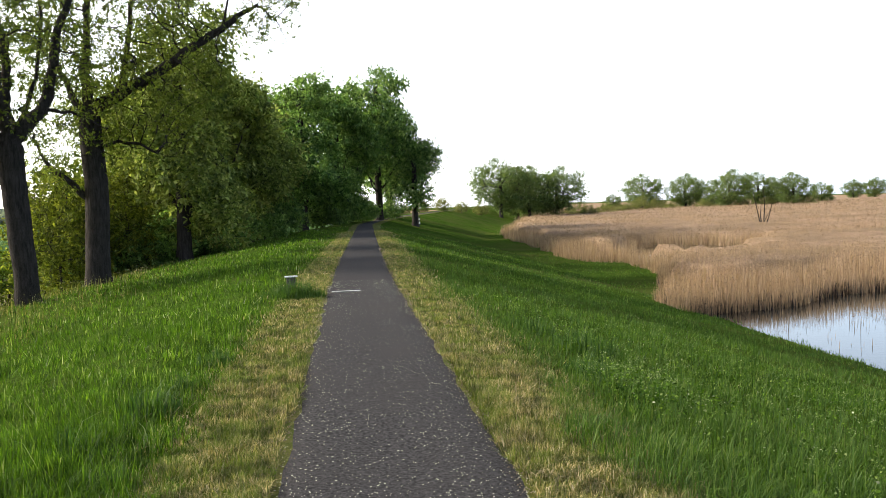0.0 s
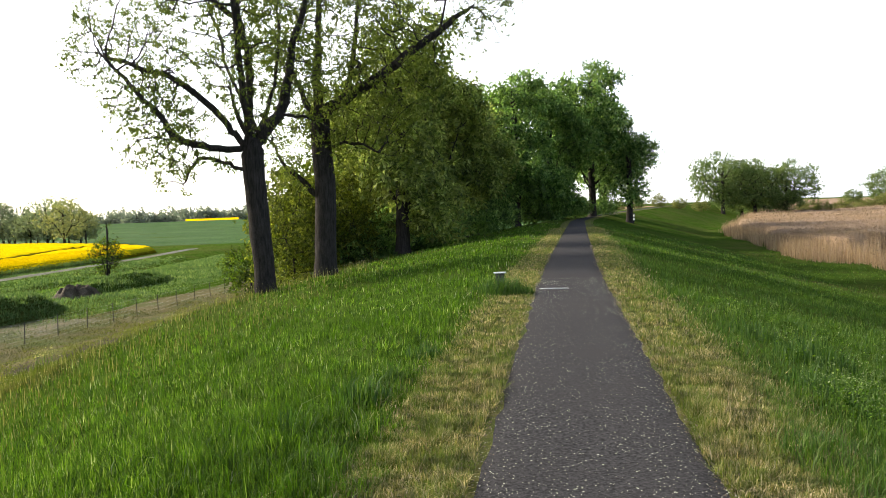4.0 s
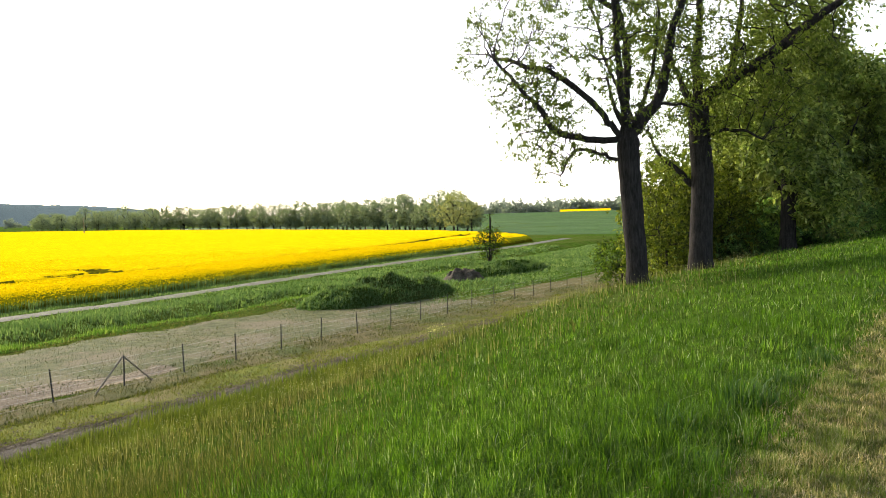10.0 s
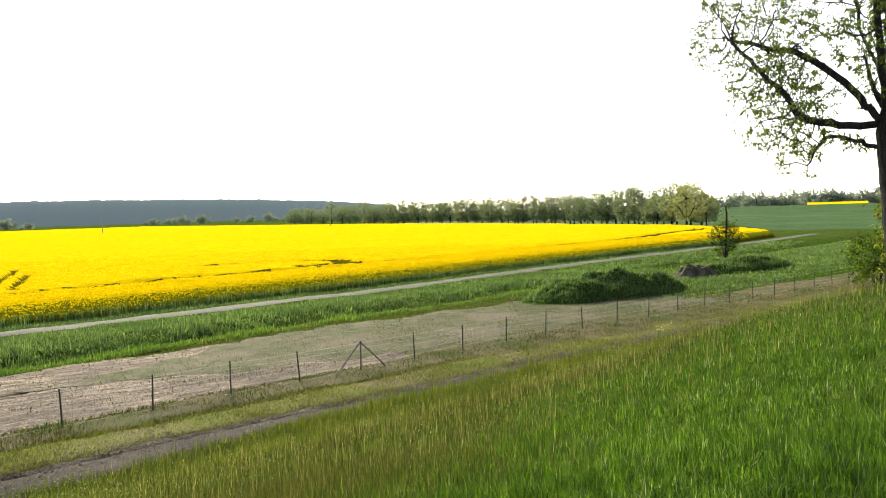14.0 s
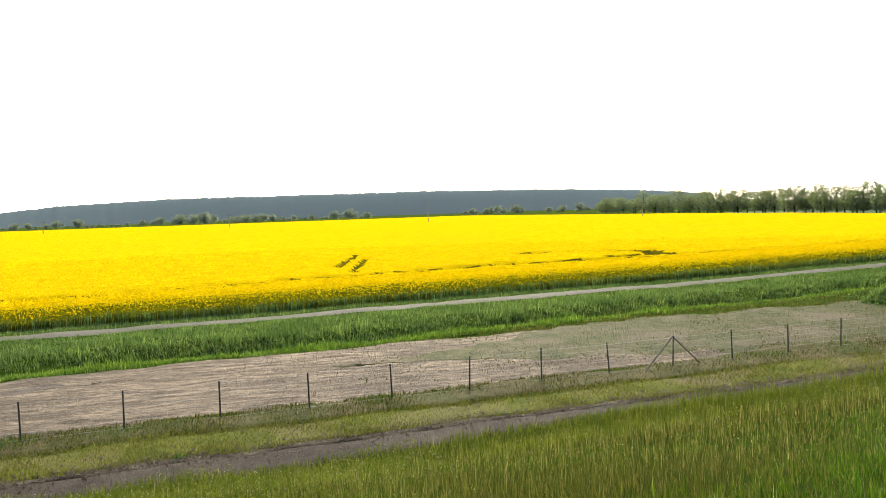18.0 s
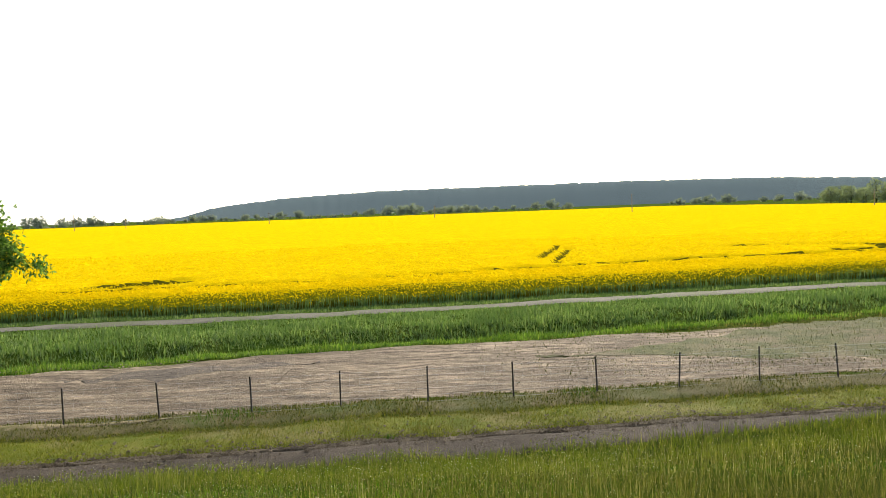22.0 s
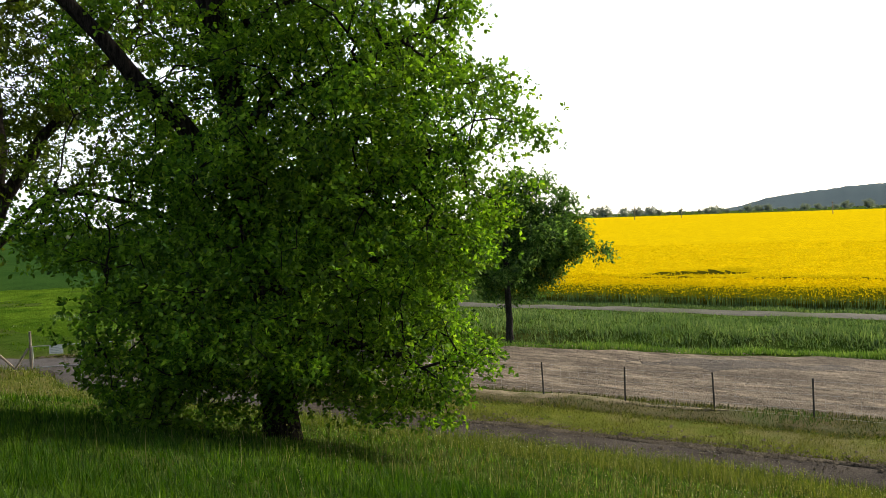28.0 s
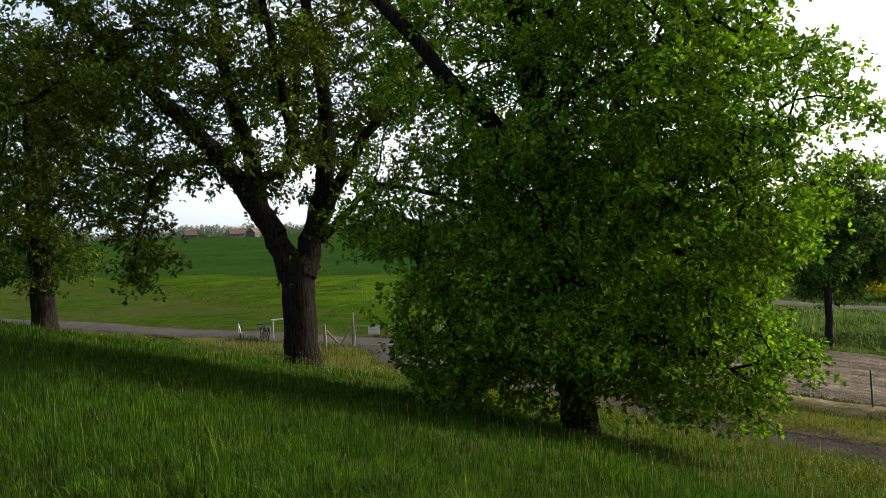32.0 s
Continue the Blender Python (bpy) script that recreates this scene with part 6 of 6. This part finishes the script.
def bicycle(x, y, turn, frame_mat, label):
    """A bicycle along its own x axis, front at +x."""
    root = place(new("bicycle"), x, y, turn)
    root.matrix_basis = root.matrix_basis @ pose(0, 0, 0, 6, 0, 0)
    R_, wb_ = 0.345, 1.08
    for wx_ in (0, wb_):
        bm = bmesh.new()
        n_, k = 28, 6
        ring = [[bm.verts.new(((R_ - 0.02 + 0.03 * math.cos(b)) * math.cos(a) + wx_, 0.03 * math.sin(b), R_ + (R_ - 0.02 + 0.03 * math.cos(b)) * math.sin(a)))
                 for b in (j * 2 * math.pi / k for j in range(k))] for a in (i * 2 * math.pi / n_ for i in range(n_))]
        for i in range(n_):
            for j in range(k):
                bm.faces.new((ring[i][j], ring[(i + 1) % n_][j], ring[(i + 1) % n_][(j + 1) % k], ring[i][(j + 1) % k]))
        wheel = part("wheel", bm, M_BLACK, root, "black tyre", flat=False)
        bm = bmesh.new()
        for i in range(14):
            a = i * 2 * math.pi / 14
            rod(bm, (wx_, 0.02 * (-1) ** i, R_), (wx_ + (R_ - 0.04) * math.cos(a), 0, R_ + (R_ - 0.04) * math.sin(a)), 0.003, None, 3)
        rod(bm, (wx_, -0.05, R_), (wx_, 0.05, R_), 0.025, None, 8)
        part("spokes", bm, M_STEEL, wheel)
    bm = bmesh.new()
    bb, st, hd, hl = (0.44, 0, 0.29), (0.3, 0, 0.78), (0.88, 0, 0.84), (0.93, 0, 0.68)
    for a, b, r_ in ((bb, st, 0.026), (st, hd, 0.027), (bb, hl, 0.032), (hd, hl, 0.028), ((0, 0.05, R_), bb, 0.013), ((0, -0.05, R_), bb, 0.013), ((0, 0.05, R_), st, 0.011), ((0, -0.05, R_), st, 0.011)):
        rod(bm, a, b, r_, None, 8)
    part("bicycle_frame", bm, frame_mat, root)
    bm = bmesh.new()
    for s in (1, -1):
        rod(bm, (0.93, 0.05 * s, 0.68), (wb_, 0.05 * s, R_), 0.014, 0.01, 6)
    rod(bm, (0.9, 0, 0.7), (0.84, 0, 1.0), 0.016, None, 8)
    part("fork", bm, frame_mat, root)
    bm = bmesh.new()
    rod(bm, (0.84, -0.16, 1.0), (0.84, 0.16, 1.0), 0.014, None, 8)
    for s in (1, -1):
        rod(bm, (0.84, 0.16 * s, 1.0), (0.74, 0.33 * s, 1.03), 0.024, None, 8)
    part("handlebar", bm, M_BLACK, root)
    bm = bmesh.new()
    rod(bm, st, (0.27, 0, 0.92), 0.014, None, 8)
    box(bm, (0.14, -0.07, 0.92), (0.4, 0.07, 0.98), 0.025)
    part("saddle", bm, M_BLACK, root)
    bm = bmesh.new()
    box(bm, (-0.18, -0.07, 0.72), (0.22, 0.07, 0.74), 0.006)
    box(bm, (-0.12, 0.08, 0.42), (0.16, 0.19, 0.72), 0.02)
    part("carrier_bag", bm, M_BLACK, root, "dark bag on the carrier")
    return tagged(root, label, "bicycle", group="parked bicycles")


bicycle(-12.5, -46.9, 78, M_WHITE, "white bicycle parked upright beside the service road")
bicycle(-13.7, -45.3, 58, M_BLACK, "dark bicycle leaning at the barrier rail")
bicycle(-13.45, -45.6, 88, M_STEEL, "grey bicycle leaning against another bicycle")


def path_marker():
    root = place(new("path_marker"), -2.98, 16.0, 8)
    bm = bmesh.new()
    box(bm, (-0.09, -0.03, -0.1), (0.09, 0.03, 0.385), 0.01)
    part("stone", bm, M_ACCESS, root, "grey weathered stone slab")
    bm = bmesh.new()
    box(bm, (-0.125, -0.045, 0.387), (0.125, 0.045, 0.412), 0.006)
    part("cap", bm, M_WHITE, root, "bright white cap")
    tagged(root, "low grey marker stone with a white cap in weeds", "marker")
    bm = bmesh.new()
    box(bm, (-0.38, -0.02, 0), (0.2, 0.02, 0.012), 0.004)
    strip_ = part("white_strip", bm, M_WHITE)
    strip_.matrix_basis = pose(-1.85, 16.35, float(height_xy(-1.85, 16.35)) + 0.033, 0, 0, 4)
    tagged(strip_, "short white strip lying across the asphalt path", "road mark")


path_marker()


def banded_post(x, y, z):
    root = new("marker_post")
    root.matrix_basis = pose(x, y, z, 0, 0, 0)
    for k in range(5):
        bm = bmesh.new()
        rod(bm, (0, 0, 0.24 * k), (0, 0, 0.24 * (k + 1)), 0.09, None, 10)
        part("band", bm, M_BLACK if k % 2 == 0 else M_WHITE, root)
    tagged(root, "black and white banded post on the dike", "post")


bx_, by_ = polar(1.4, 112)
banded_post(bx_, by_, float(height_xy(bx_, by_)) - 0.02)


def pole(az, d, h):
    x, y = polar(az, d)
    root = place(new("utility_pole"), x, y, az)
    bm = bmesh.new()
    rod(bm, (0, 0, -0.5), (0, 0, h), 0.22, 0.15, 8)
    part("pole", bm, M_WOOD, root)
    bm = bmesh.new()
    rod(bm, (-0.9, 0, h - 0.5), (0.9, 0, h - 0.5), 0.07, None, 6)
    part("crossarm", bm, M_STEEL, root)
    tagged(root, "slim wooden utility pole standing in the rape field", "pole", group="utility poles")


for az_, d_, h_ in ((114.1, 560, 8.5), (104.8, 500, 8.0), (93.25, 470, 8.5), (79.5, 430, 10.5), (64.6, 400, 8.0), (117.2, 520, 11)):
    pole(az_, d_, h_)


def house(az, d, wide, h, label, wallmat, turn):
    x, y = polar(az, d)
    root = place(new("house"), x, y, az + turn)
    bm = bmesh.new()
    box(bm, (-wide / 2, -4, 0), (wide / 2, 4, h))
    part("wall", bm, wallmat, root)
    bm = bmesh.new()
    vs = [bm.verts.new(q) for q in ((-wide / 2 - 0.5, -4.6, h - 0.1), (wide / 2 + 0.5, -4.6, h - 0.1), (wide / 2 + 0.5, 4.6, h - 0.1), (-wide / 2 - 0.5, 4.6, h - 0.1), (-wide / 2 - 0.5, 0, h + 4), (wide / 2 + 0.5, 0, h + 4))]
    for q in ((0, 1, 5, 4), (2, 3, 4, 5), (0, 4, 3), (1, 2, 5), (3, 2, 1, 0)):
        bm.faces.new([vs[i] for i in q])
    part("roof", bm, M_ROOF, root, "red tiled gable roof")
    for k in range(3):
        bm = bmesh.new()
        box(bm, (-wide / 2 + wide * (k + 0.7) / 3.6, -4.05, 1.2), (-wide / 2 + wide * (k + 0.7) / 3.6 + 1.2, -4.01, 2.6))
        part("window", bm, M_BLACK, root)
    tagged(root, label, "house", group="far village")


M_ROOF = plain("roof_tiles", (0.12, 0.07, 0.058), 0.8)
M_PLASTER = plain("plaster", (0.1, 0.105, 0.1), 0.8)
for az_, d_, wd_, tn_ in ((165.6, 640, 11, 10), (164.5, 660, 8, 60), (168.6, 720, 9, 0)):
    house(az_, d_, wd_, 3.4, "distant house with a red roof at the field edge", M_PLASTER, tn_)


def heap(name, u0, w0_, ru, rw, h, material, label, seed, lumps=0.3):
    """A heap on the plain: a rounded lumpy body."""
    s = np.linspace(-1, 1, 44)
    a, b = np.meshgrid(s, s, indexing="ij")
    rr = np.sqrt(a * a + b * b)
    body = np.clip(1 - rr ** 2.2, 0, 1) ** 0.8
    body = body * (1 + lumps * vnoise(a * 4, b * 4, 1, seed) + 0.5 * lumps * vnoise(a * 9, b * 9, 1, seed + 1))
    uu_, ww_ = u0 + a * ru, w0_ + b * rw
    x, y = xy(uu_, ww_)
    z = LOW - 0.12 + body * h
    k = 44
    i = (np.arange(k - 1)[:, None] * k + np.arange(k - 1)[None]).ravel()
    return tagged(raw(name, np.stack([x, y, z], -1).reshape(-1, 3), [np.stack([i, i + 1, i + k + 1, i + k], -1)], material, flat=False), label, "mound"), (uu_, ww_, body * h)


mound, (mu, mw, mh) = heap("grassy_mound", 46.5, 37.0, 8.4, 3.2, 1.75, M_GROUND, "long overgrown dark green earth mound", 121)
g3 = np.random.default_rng(12)
pk = g3.integers(0, mu.size, 22000)
pk = pk[mh.ravel()[pk] > 0.08]
gu, gw = mu.ravel()[pk] + g3.uniform(-0.25, 0.25, len(pk)), mw.ravel()[pk] + g3.uniform(-0.1, 0.1, len(pk))
gx, gy = xy(gu, gw)
v, f = blades(np.stack([gx, gy, LOW - 0.15 + mh.ravel()[pk]], -1), g3.uniform(0.14, 0.36, len(pk)), g3.uniform(0.06, 0.12, len(pk)), g3.uniform(-1.3, 1.3, len(pk)), g3.uniform(0, 6.3, len(pk)), simple=True)
raw("weed_cover", v, f, M_DITCH, mound)["kind"] = "stuff"
heap("soil_mound", 63.0, 40.5, 2.6, 1.8, 0.85, M_SOIL, "bare brown soil heap beside the mound", 131, 0.55)
bank, (mu, mw, mh) = heap("grass_bank", 72.0, 41.5, 9.0, 2.6, 1.2, M_GROUND, "low green grass bank by the ditch", 141, 0.3)
pk = g3.integers(0, mu.size, 9000)
pk = pk[mh.ravel()[pk] > 0.05]
gu, gw = mu.ravel()[pk] + g3.uniform(-0.25, 0.25, len(pk)), mw.ravel()[pk] + g3.uniform(-0.1, 0.1, len(pk))
gx, gy = xy(gu, gw)
v, f = blades(np.stack([gx, gy, LOW - 0.15 + mh.ravel()[pk]], -1), g3.uniform(0.12, 0.4, len(pk)), g3.uniform(0.06, 0.12, len(pk)), g3.uniform(-1.2, 1.2, len(pk)), g3.uniform(0, 6.3, len(pk)), simple=True)
raw("grass_cover", v, f, M_DITCH, bank)["kind"] = "stuff"

# weeds, flowers and litter
g3 = np.random.default_rng(15)


def tuft(u, w, r, n_, h, material, label, wide=0.012):
    """A clump of tall weeds."""
    a, q = g3.uniform(0, 6.3, n_), r * np.sqrt(g3.uniform(0, 1, n_))
    uu_, ww_ = u + q * np.cos(a), w + q * np.sin(a)
    x, y = xy(uu_, ww_)
    v_, f_ = blades(np.stack([x, y, height(uu_, ww_) - 0.02], -1), h * g3.uniform(0.4, 1.1, n_) * (1.05 - 0.75 * (q / r) ** 2), np.full(n_, wide), g3.uniform(-0.8, 0.8, n_), g3.uniform(0, 6.3, n_))
    return tagged(raw("weed_tuft", v_, f_, material), label, "weeds", kind="stuff")


for u_, w_, r_, h_ in ((15.75, 1.1, 0.3, 0.54), (15.7, 0.95, 0.34, 0.5), (15.8, 1.2, 0.34, 0.48), (15.75, 0.85, 0.4, 0.42), (16.6, 1.4, 0.4, 0.3), (7.1, 1.75, 0.3, 0.36), (6.0, 2.0, 0.25, 0.3), (8.0, 1.65, 0.2, 0.25), (9.3, 1.55, 0.25, 0.26), (5.2, 1.6, 0.2, 0.2), (10.6, -3.2, 0.5, 0.5), (8.6, -2.6, 0.35, 0.35), (12.6, -2.9, 0.5, 0.4)):
    tuft(u_, w_, r_, int(900 * r_), h_, M_DARKGRASS, "dark green tuft of tall weeds at the path edge")
tuft(0.0, 22.3, 0.3, 120, 0.22, M_DARKGRASS, "dark weed clump at the edge of the service road", 0.03)
for u_, w_ in ((-4.6, 26.1), (-5.6, 26.0), (6.5, 26.6), (23, 26.9), (34.5, 27.2)):
    tuft(u_, w_, 1.1, 260, 0.3, M_DARKGRASS, "dark weeds under the wire fence", 0.03)

k = 900
uu_ = np.concatenate([g3.normal(7.6, 0.45, 110), 3.2 + 13 * g3.uniform(0, 1, k - 110) ** 1.3])
ww_ = np.concatenate([g3.normal(-2.75, 0.3, 110), g3.uniform(-7.5, -2.4, k - 110)])
hh_ = g3.uniform(0.22, 0.42, k)
x, y = xy(uu_, ww_)
z = height(uu_, ww_)
v, f = blades(np.stack([x, y, z], -1), hh_, np.full(k, 0.006), g3.uniform(-0.2, 0.2, k), g3.uniform(0, 6.3, k))
parsley = tagged(raw("cow_parsley", v, f, M_DARKGRASS), "white-flowered cow parsley in the grass", "flowers", kind="stuff")
pp = np.repeat(np.stack([x, y, z + hh_], -1), 9, 0) + g3.normal(size=(k * 9, 3)) * np.array((0.022, 0.022, 0.01))
v, f = cards(pp, np.full(len(pp), 0.0125), 61, 0.5)
raw("umbels", v, f, M_PARSLEY, parsley)["kind"] = "stuff"
pp = np.repeat(np.stack([x, y, z + hh_ * 0.45], -1), 8, 0) + g3.normal(size=(k * 8, 3)) * np.array((0.09, 0.09, 0.09))
v, f = cards(pp, np.full(len(pp), 0.034), 62, 0.3)
raw("leaves", v, f, M_GRASS, parsley)["kind"] = "stuff"

k = 8500
r_ = np.where(g3.uniform(size=k) < 0.22, g3.uniform(-9, 2.9, k), 2.9 + 16 * g3.uniform(0, 1, k) ** 2.0)
off_ = g3.uniform(-0.72, 0.72, k)
off_ = np.sign(off_) * np.abs(off_) ** 0.8
pu, pw = r_, PATH_W + off_ + crest(r_)
x, y = xy(pu, pw)
a = g3.uniform(0, 6.3, k)
s_ = np.maximum(0.0066, 0.0006 * r_) * g3.uniform(0.5, 1.3, k)
z = height(pu, pw) + 0.036
c_, d_ = np.stack([np.cos(a), np.sin(a), 0 * a], -1) * s_[:, None], np.stack([-np.sin(a), np.cos(a), 0.3 + 0 * a], -1) * (s_ * 0.6)[:, None]
b0 = np.stack([x, y, z], -1)
v = np.stack([b0 - c_, b0 - d_ * 0.5, b0 + c_, b0 + d_], 1).reshape(-1, 3)
tagged(raw("fallen_petals", v, [np.arange(4 * k).reshape(-1, 4)], M_UMBEL), "scattered white petals on the asphalt path", "petals", kind="stuff")


def dead_tree(x, y, z, h):
    root = new("dead_tree")
    root.matrix_basis = pose(x, y, z, 0, 0, 20)
    for k_, (dx, dy, t_) in enumerate(((-0.22, 0.05, 1.0), (0.05, 0.1, 0.75), (0.2, -0.1, 0.7), (-0.05, -0.1, 1.1), (0.32, 0.1, 0.55))):
        bm = bmesh.new()
        rod(bm, (0, 0, -0.3), (dx * h * 0.5, dy * h, h * t_ * 0.5), 0.1, 0.06, 6)
        rod(bm, (dx * h * 0.5, dy * h, h * t_ * 0.5), (dx * h * 1.1, dy * h, h * t_), 0.06, 0.02, 6)
        part("stem", bm, M_BARK, root)
    tagged(root, "bare grey dead tree stems rising from the reeds", "tree")


# pale grit along the path's edges
k = 5200
gu = np.where(g3.uniform(size=k) < 0.2, g3.uniform(-9, 2.6, k), np.exp(g3.uniform(math.log(2.6), math.log(34), k)))
side_ = np.where(g3.uniform(size=k) < 0.68, -1.0, 1.0)
gw = PATH_W + side_ * (np.where(side_ < 0, 0.76, 0.8) + 0.055 * g3.normal(size=k)) + crest(gu)
gx, gy = xy(gu, gw)
gs = np.maximum(0.006, 0.0007 * gu) * g3.uniform(0.6, 1.5, k)
ga = g3.uniform(0, 6.3, k)
base = np.stack([gx, gy, height(gu, gw) + 0.03], -1)
pts_ = [base + np.stack([np.cos(ga + q) * gs, np.sin(ga + q) * gs, -0.3 * gs], -1) for q in (0.0, 2.1, 4.2)] + [base + np.stack([0 * gs, 0 * gs, 0.7 * gs], -1)]
gi = np.arange(k)[:, None, None] * 4 + np.array([[0, 1, 3], [1, 2, 3], [2, 0, 3]])[None]
tagged(raw("grit", np.stack(pts_, 1).reshape(-1, 3), [gi.reshape(-1, 3)], M_GRAVEL), "pale grit crumbled along the asphalt edge", "grit", kind="stuff")

# a clump of pale yellow flowers at the road verge
k = 15
uu_, ww_ = g3.normal(33.2, 0.3, k), g3.normal(23.2, 0.15, k)
hh_ = g3.uniform(0.35, 0.7, k)
x, y = xy(uu_, ww_)
z = height(uu_, ww_)
v, f = blades(np.stack([x, y, z], -1), hh_, np.full(k, 0.03), g3.uniform(-0.2, 0.2, k), g3.uniform(0, 6.3, k))
clump = tagged(raw("yellow_flowers", v, f, M_DARKGRASS), "clump of pale yellow flowers beside the service road", "flowers", kind="stuff")
pp = np.repeat(np.stack([x, y, z + hh_], -1), 6, 0) + g3.normal(size=(k * 6, 3)) * 0.07
v, f = cards(pp, np.full(len(pp), 0.06), 63, 0.3)
raw("blossoms", v, f, leafy("pale_blossoms", [(0, (0.6, 0.55, 0.15)), (1, (0.78, 0.75, 0.4))], 0.3), clump)["kind"] = "stuff"

dx_, dy_ = polar(-21.85, 120)
dead_tree(dx_, dy_, WATER, 5.6)
